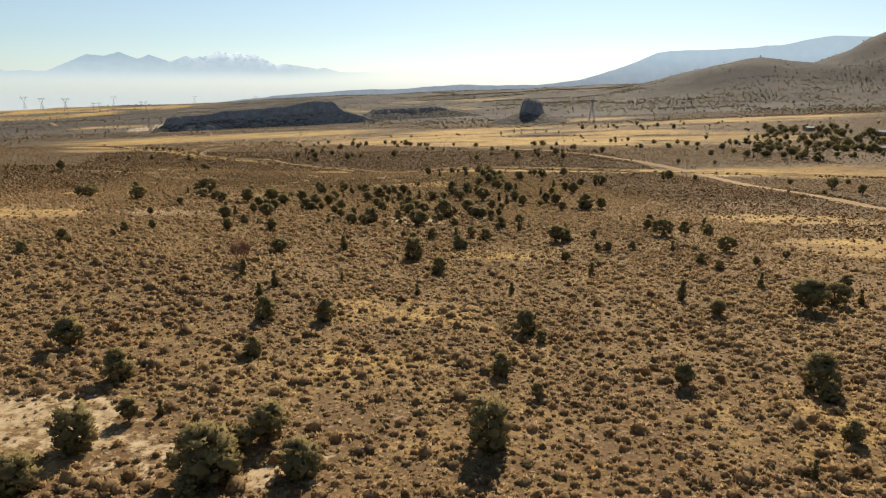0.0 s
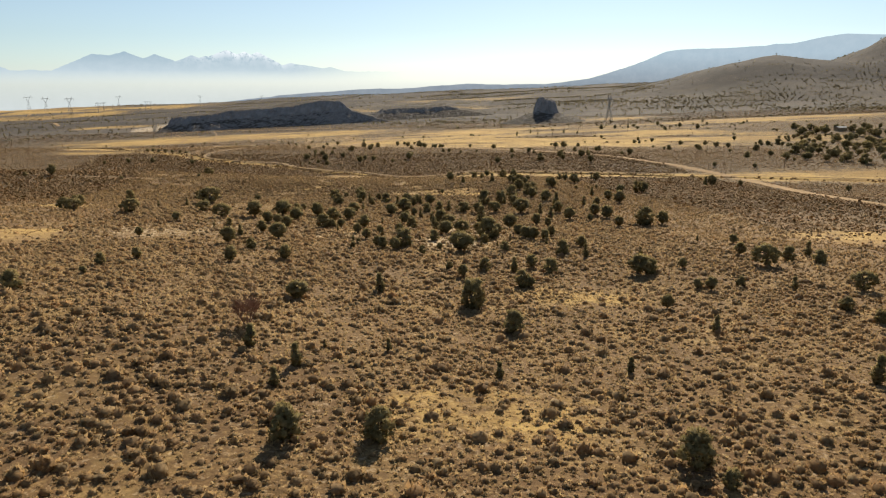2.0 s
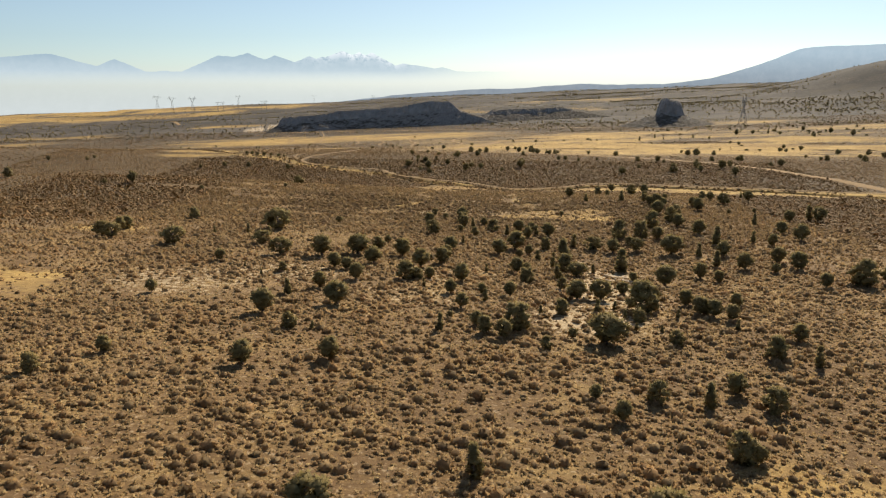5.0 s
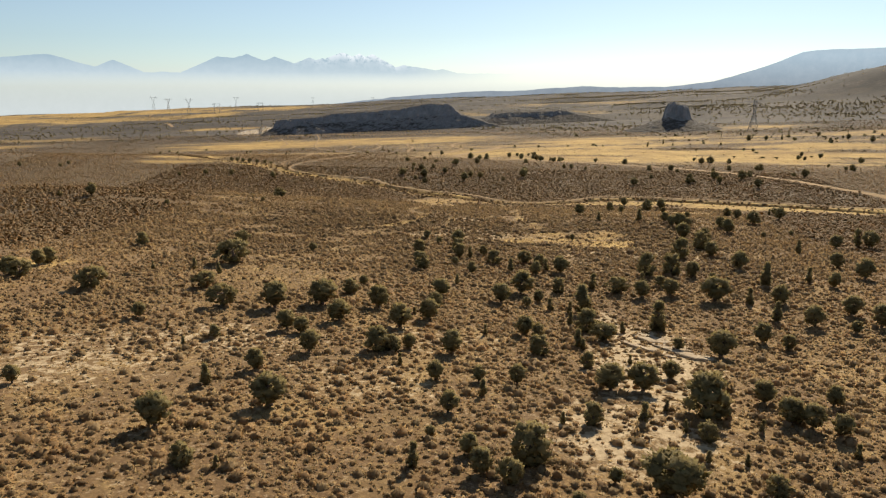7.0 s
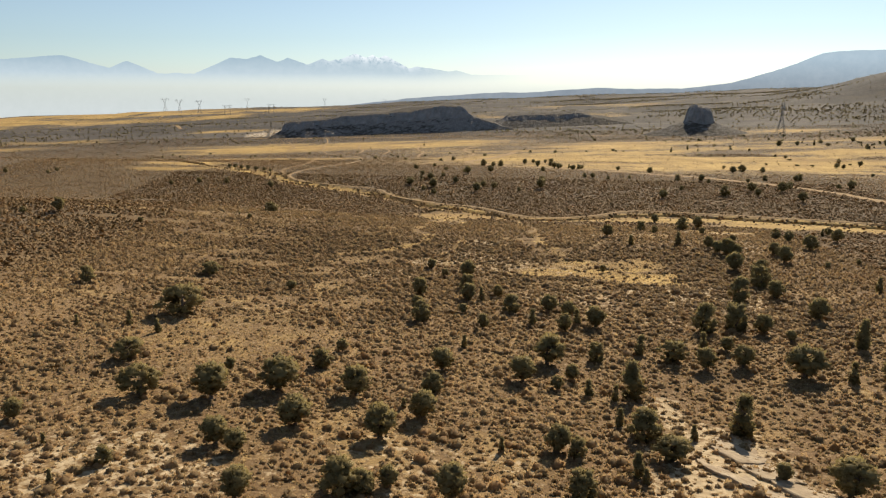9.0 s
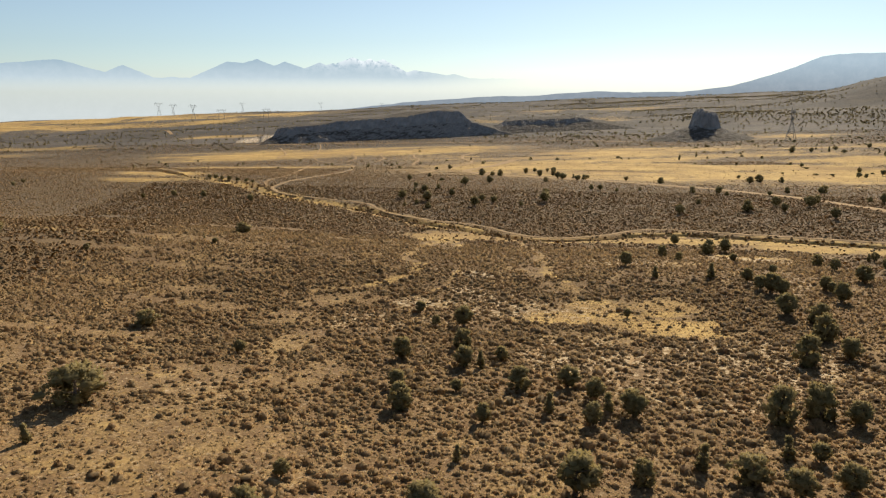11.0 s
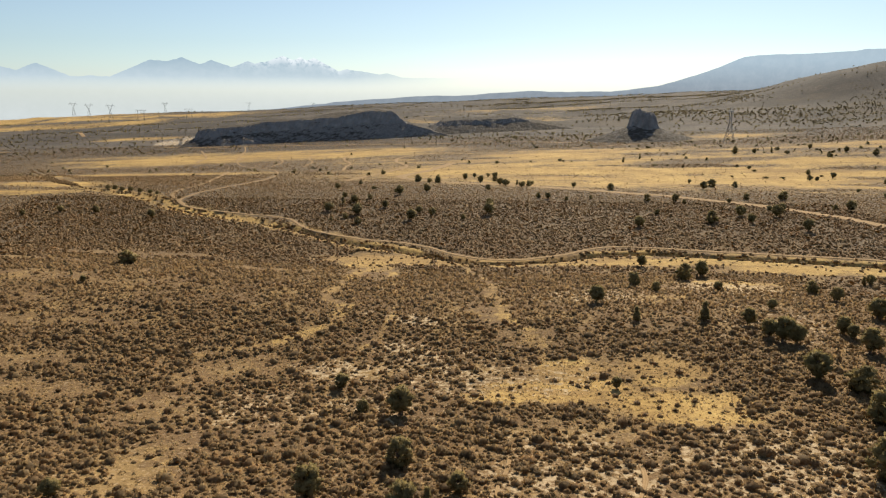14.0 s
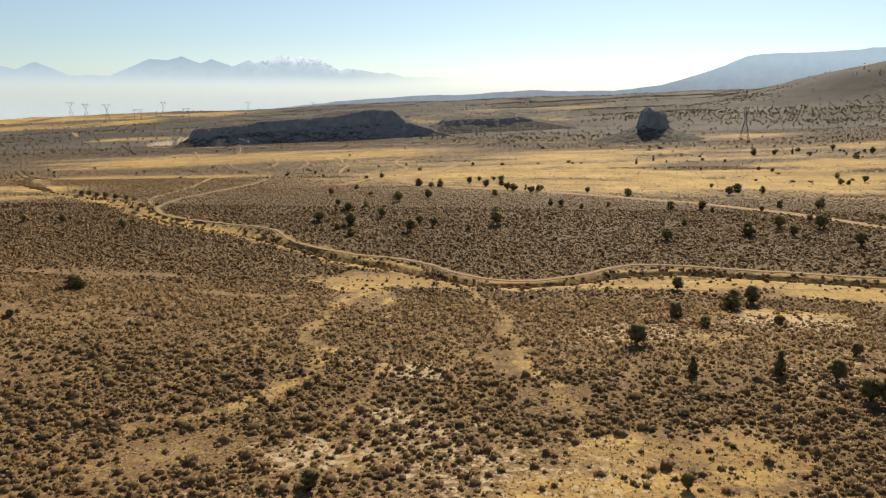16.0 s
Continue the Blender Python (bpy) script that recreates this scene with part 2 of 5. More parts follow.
def hash2(i, j, k=0):
    a = np.sin(i * 127.1 + j * 311.7 + k * 74.7) * 43758.5453
    return a - np.floor(a)


def value_noise(x, y, size, k=0):
    u, v = np.asarray(x, float) / size, np.asarray(y, float) / size
    i, j = np.floor(u), np.floor(v)
    a, b = u - i, v - j
    a, b = a * a * (3 - 2 * a), b * b * (3 - 2 * b)
    return (hash2(i, j, k) * (1 - a) + hash2(i + 1, j, k) * a) * (1 - b) + (hash2(i, j + 1, k) * (1 - a) + hash2(i + 1, j + 1, k) * a) * b


def fbm(x, y, size, k=0, octaves=4):
    total, amp, norm = 0.0, 1.0, 0.0
    for o in range(octaves):
        total, norm = total + amp * value_noise(x, y, size / 2 ** o, k + 3 * o), norm + amp
        amp *= 0.55
    return total / norm


def line_distance(x, y, pts):
    best = np.full(np.shape(x), 1e9)
    for (ax, ay), (bx, by) in zip(pts[:-1], pts[1:]):
        dx, dy = bx - ax, by - ay
        t = np.clip(((x - ax) * dx + (y - ay) * dy) / (dx * dx + dy * dy), 0, 1)
        best = np.minimum(best, np.hypot(x - ax - t * dx, y - ay - t * dy))
    return best


FALL_Y = [-300, 0, 60, 110, 150, 200, 250, 300, 350, 400, 460, 530, 600, 760, 1000, 1500, 2500, 5000]
FALL_Z = [9.0, 5.48, 3.26, 0.19, -2.37, -6.74, -10.56, -15.34, -17.63, -21.62, -21.25, -20.57, -24.0, -27.0, -32.0, -25.0, -14.0, -240.0]
LEAN_Y = [-300, 60, 120, 200, 280, 350, 420, 540, 760, 1000, 1600, 2500, 5000]
LEAN_S = [-0.0, -0.0175, -0.0142, -0.0216, 0.0003, -0.0128, 0.0119, 0.0017, 0.041, 0.0347, 0.038, 0.043, 0.043]
# knolls and hollows: place, radius, height
KNOLLS = [(-60, 105, 22, 2.62), (-190, 335, 60, 2.47), (15, 335, 22, 2.06), (0, 212, 14, -1.18), (-70, 225, 18, 0.87), (-70, 282, 22, -0.52), (-43, 400, 35, -0.83), (20, 122, 18, -1.09), (70, 450, 30, 1.51), (-36, 90, 14, 1.58), (10, 300, 14, 0.84)]
# far hills: place, half widths, height
HILLS = [(618, 1620, 122, 150, 53), (790, 1720, 110, 150, 34), (1110, 1640, 120, 220, 92), (1330, 1750, 200, 300, 130)]



def terrain(x, y):
    """Height of the ground at a place."""
    x, y = np.asarray(x, float), np.asarray(y, float)
    h = smooth_profile(y, FALL_Y, FALL_Z) + np.clip(x, -2500, 2500) * smooth_profile(y, LEAN_Y, LEAN_S)
    for a, b, s, k in KNOLLS:
        h = h + k * np.exp(-((x - a) ** 2 + (y - b) ** 2) / (2 * s * s))
    for a, b, s, r, k in HILLS:
        h = h + k * np.exp(-((x - a) ** 2 / (2 * s * s) + (y - b) ** 2 / (2 * r * r))) * (0.74 + 0.52 * fbm(x, y, 120, 9, 5))
    far = np.clip((y - 900) / 900, 0, 1)
    h = h + far * 12 * (fbm(x, y, 260, 5) - 0.5) + 0.5 * (fbm(x, y, 14, 2, 3) - 0.5)
    # low scarps that step up the far benches
    u = y + 190 * (fbm(x, y, 240, 15) - 0.5) + 30 * (fbm(x, y, 40, 16) - 0.5)
    saw = ((u - 1240) / 210) % 1.0
    h = h + np.clip((y - 1230) / 100, 0, 1) * np.clip((2500 - y) / 300, 0, 1) * 11 * (0.2 + fbm(x, y, 150, 17)) * (np.clip(saw / 0.12, 0, 1) - saw)
    gully = line_distance(x, y, WASH)
    return h - 1.9 * np.exp(-(gully / 1.8) ** 4)


WASH = [(-470, 828), (-360, 690), (-238, 534), (-215, 521), (-196, 511), (-176, 492), (-158, 479), (-130, 464), (-110, 451), (-80, 427), (-62, 418), (-46, 407), (-38, 401), (-28, 401), (-16, 404), (-1, 413), (14, 415), (35, 410), (62, 404), (110, 392), (180, 380), (300, 350)]
CREEK_TRACK = [(300, 362), (180, 388), (110, 402), (64, 410), (43, 415), (30, 418), (16, 422.5), (4, 423.5), (-3, 420), (-11, 413), (-22, 407.5), (-31, 406.5), (-38, 409), (-46, 415), (-53, 423), (-64, 429), (-78, 433), (-90, 439), (-100, 447), (-107, 457), (-111, 463), (-116, 467), (-133, 473), (-151, 480), (-166, 489), (-172, 498), (-172, 515), (-166, 541), (-167, 588), (-178, 650), (-206, 720), (-242, 764), (-270, 820), (-297, 899), (-317, 966), (-345, 1040)]
BENCH_ROAD = [(150, 130), (140, 190), (133, 238), (128, 270), (134, 317), (137, 370), (130, 406), (118, 432), (101, 455), (96, 467), (86, 483), (71, 502), (56, 516), (44, 526), (21, 539), (-5, 556), (-33, 574), (-49, 581), (-72, 596), (-92, 625), (-80, 680), (-70, 740)]
SWALE_WEST = [(-61, 412), (-66, 377), (-67, 352), (-66, 341), (-60, 336), (-61, 329), (-61, 323), (-64, 318), (-67, 313), (-73, 309), (-79, 304)]
SWALE_FORK = [(-60, 392), (-53, 352), (-50, 336), (-50, 321), (-51, 314), (-56, 305)]
SWALE_EAST = [(-42, 397), (-33, 374), (-32, 359), (-30, 347), (-28, 335), (-26, 328), (-23, 321), (-21, 310), (-19, 296)]
# straw-coloured grass: place, half widths, strength
MEADOWS = [(90, 655, 190, 85, 1.0), (40, 790, 170, 60, 0.8), (-260, 549, 26, 16, 0.95), (-255, 515, 22, 7, 0.9), (-290, 690, 90, 34, 0.95), (-370, 885, 130, 60, 0.85), (-203, 904, 120, 60, 0.75), (-575, 1218, 60, 30, 0.9), (-758, 1070, 100, 34, 0.95), (-736, 955, 60, 20, 0.95), (-1010, 1580, 210, 95, 0.95), (-1300, 1600, 140, 170, 1.0),
           (-850, 1650, 90, 90, 0.9), (-950, 1980, 280, 130, 0.95), (-1500, 2050, 420, 260, 1.0), (-22, 1372, 110, 60, 0.6), (13, 1690, 150, 60, 0.5), (180, 1010, 90, 50, 0.7), (-173, 1475, 40, 100, 0.6), (330, 800, 120, 40, 0.8),
           (-23, 295, 7, 3.5, 1.25), (-16, 297, 6, 3, 1.25), (-28, 291, 5, 2, 0.9), (-7, 291, 8, 3.5, 1.1), (-3, 286, 7, 3, 0.8), (-4, 301, 4, 5, 1.0), (1, 293, 5, 3, 0.8), (-55, 402, 25, 7, 0.9), (15, 404, 60, 5, 0.9), (100, 395, 70, 7, 0.9),
           (82, 132, 16, 12, 0.8), (95, 185, 25, 14, 0.7), (200, 390, 70, 22, 0.75), (-98, 160, 16, 12, 0.7), (-68, 400, 9, 12, 0.8), (-4, 304, 6, 5, 0.9), (-17, 304, 6, 5, 0.9), (7, 348, 6, 7, 0.45), (27, 372, 14, 7, 0.6), (-168, 347, 26, 4, 0.45), (-125, 300, 12, 4, 0.4), (-115, 221, 9, 6, 0.6), (-5, 79, 9, 6, 0.5), (-8, 61, 6, 5, 0.45), (9, 121, 12, 5, 0.5), (27, 50, 7, 7, 0.45)]
# open ground where little brush grows
CLEARINGS = [(-70, 243, 14, 9, 0.62), (-56, 250, 3.5, 8, 0.75), (-66, 268, 4, 7, 0.7), (-74, 284, 4, 8, 0.65), (-150, 330, 40, 3.5, 0.62), (-120, 345, 30, 3, 0.62), (-190, 382, 40, 5, 0.62), (-112, 318, 25, 3, 0.6), (-230, 420, 45, 6, 0.62), (-140, 398, 30, 5, 0.7), (-97, 288, 18, 3, 0.7), (-100, 262, 20, 3, 0.65), (-90, 375, 14, 4, 0.65), (-67, 218, 12, 13, 0.85), (-58, 224, 9, 6, 0.7), (-68, 197, 8, 6, 0.6), (-62, 166, 12, 9, 0.7), (-82, 241, 12, 7, 0.6), (-66, 302, 6, 5, 0.72), (-73, 297, 6, 6, 0.62), (-30, 336, 5, 9, 0.8), (-24, 320, 6, 6, 0.75), (-62, 378, 9, 16, 0.7), (-140, 349, 22, 4, 0.6), (-100, 299, 10, 4, 0.55), (-160, 372, 30, 4, 0.6), (-70, 332, 6, 5, 0.5), (0, 312, 7, 6, 0.42), (-12, 330, 5, 8, 0.45), (-28, 45, 9, 6, 0.8), (26, 48, 8, 8, 0.5), (9, 118, 9, 6, 0.5), (-41, 116, 7, 6, 0.4)]
# bare pale soil
SCALDS = [(-4, 188, 7, 16, 1.0), (-8, 164, 8, 9, 0.75), (-70, 172, 14, 12, 0.6), (-58, 182, 14, 7, 0.65), (-36, 172, 14, 6, 0.5), (-30, 190, 12, 8, 0.45), (-31, 49, 8, 3.2, 0.78), (-26, 45, 5, 2.6, 0.72), (-20, 42, 4, 2.5, 0.75), (-11, 41, 4, 2.5, 0.7), (-66, 238, 12, 6, 0.36), (-84, 243, 10, 6, 0.36), (-36, 299, 9, 8, 0.6), (-40, 305, 9, 8, 0.55), (25, 330, 16, 16, 0.5), (-25, 300, 14, 9, 0.5), (-44, 329, 5, 3.5, 1.0), (-54, 332, 4, 2.5, 0.6), (-53, 301, 7, 5, 0.68), (-46, 312, 5, 4, 0.7), (-3, 203, 5, 6, 0.9), (-8, 211, 2.2, 6, 0.9), (25, 365, 14, 10, 0.7), (-8, 352, 12, 9, 0.65), (-62, 285, 8, 8, 0.6), (5, 270, 16, 14, 0.68), (-20, 268, 12, 12, 0.6), (-8, 252, 16, 8, 0.55), (-48, 285, 12, 8, 0.5)]



def ovals(x, y, rows):
    best = np.zeros(np.shape(x))
    for a, b, p, q, k in rows:
        d = np.hypot((x - a) / p, (y - b) / q)
        best = np.maximum(best, k * np.clip(1.55 - 0.9 * d, 0, 1))
    return best


def swales(x, y):
    s = np.zeros(np.shape(x))
    for pts, w, k in ((SWALE_WEST, 2.4, 0.66), (SWALE_FORK, 1.2, 0.55), (SWALE_EAST, 1.9, 0.64), (WASH, 7.5, 0.80)):
        s = np.maximum(s, k * np.exp(-(line_distance(x, y, pts) / w) ** 2))
    return s


def straw_cover(x, y):
    s = np.maximum(np.maximum(ovals(x, y, MEADOWS), swales(x, y)), 0.30 * ovals(x, y, CLEARINGS))
    far = np.clip((np.asarray(y) - 480) / 150, 0, 1)
    near = np.clip(0.4 + 1.2 * fbm(x, y, 9, 81), 0.3, 1.2)
    return s * (near * (1 - far) + far * np.clip(-0.7 + 3.2 * fbm(np.asarray(x) * 0.22, y, 20, 82), 0.05, 1.15))


def open_cover(x, y):
    """Where the brush gives way to grass: meadows, swales and clearings, with ragged edges."""
    x, y = np.asarray(x, float), np.asarray(y, float)
    u, v = x + 5 * (fbm(x, y, 7, 35, 3) - 0.5), y + 5 * (fbm(x, y, 7, 36, 3) - 0.5)
    s = np.maximum(np.maximum(ovals(u, v, MEADOWS), 0.95 * swales(u, v)), 0.9 * ovals(u, v, CLEARINGS)) * (0.55 + 0.9 * fbm(x, y, 5, 38, 3))
    return np.clip((s - 0.32) / 0.25, 0, 1)


def bare_cover(x, y):
    return ovals(x, y, SCALDS)


def brush_cover(x, y):
    """How thick the sagebrush stands."""
    b = 0.72 + 0.8 * (fbm(x, y, 60, 7) - 0.5) + 0.15 * np.clip((np.asarray(y) - 220) / 120, -1, 1)
    return np.clip(b + np.clip((np.asarray(y) - 800) / 500, 0, 0.4), 0.25, 1.0)


def reach(x, y):
    """How far off the open corridor down the slope a place lies."""
    side = np.abs(x + 0.137 * y)
    return np.maximum(np.maximum(side / 0.62, y - 226), 45)


def in_sweep(x, y):
    """The fan of open ground that lies before the slope."""
    off = x + 0.137 * y
    return (off < 0.79 * (y + 8)) & (-off < np.maximum(0.68 * (y + 8), 0.97 * (y - 45)))


def mesh_object(name, verts, faces, material, smooth=False, parent=None):
    me = bpy.data.meshes.new(name)
    verts, faces = np.asarray(verts, np.float32), np.asarray(faces, np.int32)
    n = faces.shape[1]
    me.vertices.add(len(verts))
    me.vertices.foreach_set("co", verts.ravel())
    me.loops.add(faces.size)
    me.loops.foreach_set("vertex_index", faces.ravel())
    me.polygons.add(len(faces))
    me.polygons.foreach_set("loop_start", np.arange(0, faces.size, n, dtype=np.int32))
    me.polygons.foreach_set("use_smooth", np.full(len(faces), smooth))
    me.update(calc_edges=True)
    me.materials.append(material)
    ob = new(name, me)
    ob.parent = parent
    return ob


def set_attr(ob, name, values):
    a = ob.data.attributes.new(name, "FLOAT", "POINT")
    a.data.foreach_set("value", np.asarray(values, np.float32))


def grid_faces(nu, nv):
    i = np.arange((nu - 1) * nv).reshape(nu - 1, nv)[:, :-1].ravel()
    return np.stack([i, i + nv, i + nv + 1, i + 1], 1)


def spread(core, near, step, grow, limit):
    """Grid lines: even through the core, wider and wider outside it."""
    out = list(np.arange(core[0], core[1], near))
    for sign, start in ((1, core[1]), (-1, core[0])):
        p, s = start, step
        while abs(p) < limit and len(out) < 4000:
            out.append(p) if sign > 0 else out.append(p - s)
            p, s = p + sign * s, s * grow
    return np.array(sorted(set(np.round(out, 3))))


def make_ground():
    xs = spread((-110, 90), 2.4, 2.8, 1.045, 4800)
    ys = spread((25, 440), 2.4, 2.8, 1.04, 4800)
    ys = np.unique(np.round(np.concatenate([ys[ys > -400], np.arange(392, 456, 0.8)]), 2))
    X, Y = np.meshgrid(xs, ys, indexing="ij")
    x, y = X.ravel(), Y.ravel()
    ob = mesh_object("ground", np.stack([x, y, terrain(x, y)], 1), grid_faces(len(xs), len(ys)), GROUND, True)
    set_attr(ob, "straw", straw_cover(x, y))
    set_attr(ob, "bare", bare_cover(x, y))
    # grows with distance, bringing in the sage colour greyed for haze
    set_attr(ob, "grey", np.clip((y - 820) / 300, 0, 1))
    hill = sum(np.exp(-((x - a) ** 2 / (2 * s * s) + (y - b) ** 2 / (2 * r * r))) for a, b, s, r, k in HILLS)
    # how strongly the dark scrub-and-shade colour covers the hills
    set_attr(ob, "scrub", np.clip(1.6 * hill + 0.25 * np.clip((y - 1500) / 500, 0, 1), 0, 1))
    set_attr(ob, "loam", np.clip(np.maximum((165 - y) / 60, (y - 250) / 60) + 1.5 * (fbm(x, y, 50, 77) - 0.5), 0, 1))
    set_attr(ob, "brush", brush_cover(x, y) * np.clip((reach(x, y) - 100) / 150, 0.12, 1))
    tagged(ob, "dry tan high-desert soil with straw grass and pale bare patches", "ground", kind="structure")


make_ground()


def resample(pts, step):
    """A smooth line through the bends of a road, in even steps."""
    p = np.array(pts, float)
    t = np.concatenate([[0], np.cumsum(np.hypot(*np.diff(p, axis=0).T))])
    s = np.arange(0, t[-1], step)
    return np.stack([smooth_profile(s, t, p[:, 0]), smooth_profile(s, t, p[:, 1])], 1)


def make_road(name, pts, width, label, seed):
    c = resample(pts, 1.5)
    g = np.gradient(c, axis=0)
    side = np.stack([-g[:, 1], g[:, 0]], 1) / np.hypot(*g.T)[:, None]
    across = np.array([-1.0, -0.72, -0.4, 0.0, 0.4, 0.72, 1.0])
    lift = np.array([-0.05, 0.10, 0.03, 0.10, 0.03, 0.10, -0.05])
    crown = np.array([0.6, 0.2, 0.0, 0.9, 0.0, 0.2, 0.6])
    rng = np.random.default_rng(seed)
    v, k = [], []
    ragged = 0.5 * width * (1 + 0.25 * (fbm(c[:, 0], c[:, 1], 9, seed) - 0.5) + 0.12 * rng.normal(size=len(c)))
    for a, l, q in zip(across, lift, crown):
        x, y = c[:, 0] + side[:, 0] * a * ragged, c[:, 1] + side[:, 1] * a * ragged
        v.append(np.stack([x, y, terrain(x, y) + l + 0.07 + 0.3 * np.clip((y - 550) / 200, 0, 1)], 1))
        k.append(np.full(len(c), q))
    ob = mesh_object(name, np.concatenate(v), grid_faces(len(across), len(c))[:, ::-1], TRACK, True)
    set_attr(ob, "crown", np.concatenate(k))
    tagged(ob, label, "dirt road", kind="structure")


make_road("road_creek", CREEK_TRACK, 1.45, "narrow two-rut dirt track beside the dry wash", 3)
make_road("road_bench", BENCH_ROAD, 6.2, "wide pale graded dirt road through the sagebrush", 4)
make_road("road_spur", [(-166, 489), (-184, 518), (-184, 539), (-205, 618), (-230, 700)], 2.2, "faint dirt track across the sagebrush flat", 5)
make_road("road_trail", [(-120, 593), (-114, 637), (-107, 679), (-102, 714), (-118, 771), (-122, 808), (-112, 843), (-60, 870), (34, 880), (100, 905)], 3.0, "dirt road over the straw-coloured field", 6)
make_road("road_mesa", [(-470, 1075), (-411, 1049), (-358, 1039), (-306, 1039), (-234, 1024), (-166, 1011), (-103, 1005), (-30, 1010), (40, 960)], 5.0, "pale dirt road along the foot of the mesa", 7)
make_road("road_loop", [(-285, 883), (-286, 830), (-305, 830), (-329, 890), (-374, 982)], 2.4, "dirt track looping over the flat below the mesa", 8)
make_road("cutbank_a", [(-142, 684), (-150, 728), (-154, 762), (-168, 804), (-176, 847), (-174, 866)], 2.2, "pale crooked cutbank of a small dry channel", 9)
make_road("cutbank_b", [(-187, 742), (-195, 798), (-211, 844), (-217, 876)], 2.0, "pale crooked cutbank of a small dry channel", 10)
make_road("cutbank_c", [(-217, 755), (-226, 813), (-248, 869), (-256, 904)], 2.0, "pale crooked cutbank of a small dry channel", 11)
make_road("road_plain", [(-1042, 1790), (-985, 1680), (-954, 1624), (-850, 1490), (-758, 1363), (-687, 1265)], 6.0, "pale dirt road far out on the plain", 13)
make_road("footpath", [(-19, 246), (-18, 249), (-16, 255), (-15, 261), (-13, 268), (-13, 274)], 0.55, "narrow worn animal trail through the brush", 12)
make_road("footpath_2", [(-27.2, 271.8), (-27.5, 268.1), (-28.3, 265.0), (-28.6, 261.3)], 0.5, "narrow worn animal trail through the brush", 20)
make_road("footpath_3", [(-1.7, 268.3), (-1.6, 265.6), (-1.3, 263.6), (-1.6, 260.6)], 0.5, "narrow worn animal trail through the brush", 21)
make_road("footpath_4", [(-7.5, 258.5), (-8.0, 255.7), (-7.9, 252.6), (-8.2, 249.6)], 0.5, "narrow worn animal trail through the brush", 22)
make_road("footpath_5", [(-5.3, 262.4), (-6.8, 259.5), (-8.8, 256.4), (-10.0, 253.6)], 0.5, "narrow worn animal trail through the brush", 23)

# ---- distance: glowing far ranges and a glowing haze ring ----
MID = (-15.0, 110.0)


def ring_object(name, radius, az, low, height, material, depth=120.0, layers=6):
    """A range seen end to end: a ridge with a sloping face, standing on an arc."""
    v = []
    for j in range(layers):
        f = j / (layers - 1)
        r = radius - depth * (1 - f)
        z = low + (height - low) * f
        wob = (fbm(np.degrees(az) * 40, np.full(len(az), j * 55.0), 60, 3) - 0.5) * depth * 0.8 * (0 < j < layers - 1)
        v.append(np.stack([MID[0] + (r + wob) * np.sin(az), MID[1] + (r + wob) * np.cos(az), z], 1))
    ob = mesh_object(name, np.concatenate(v), grid_faces(layers, len(az))[:, ::-1], material, True)
    return ob


def peaks(az, rows, base):
    """Skyline of a range: a slope either side of each summit."""
    h = np.full(len(az), float(base))
    d = np.degrees(az)
    for at, top, left, right in rows:
        h = np.maximum(h, top - np.where(d < at, (at - d) * left, (d - at) * right))
    return h


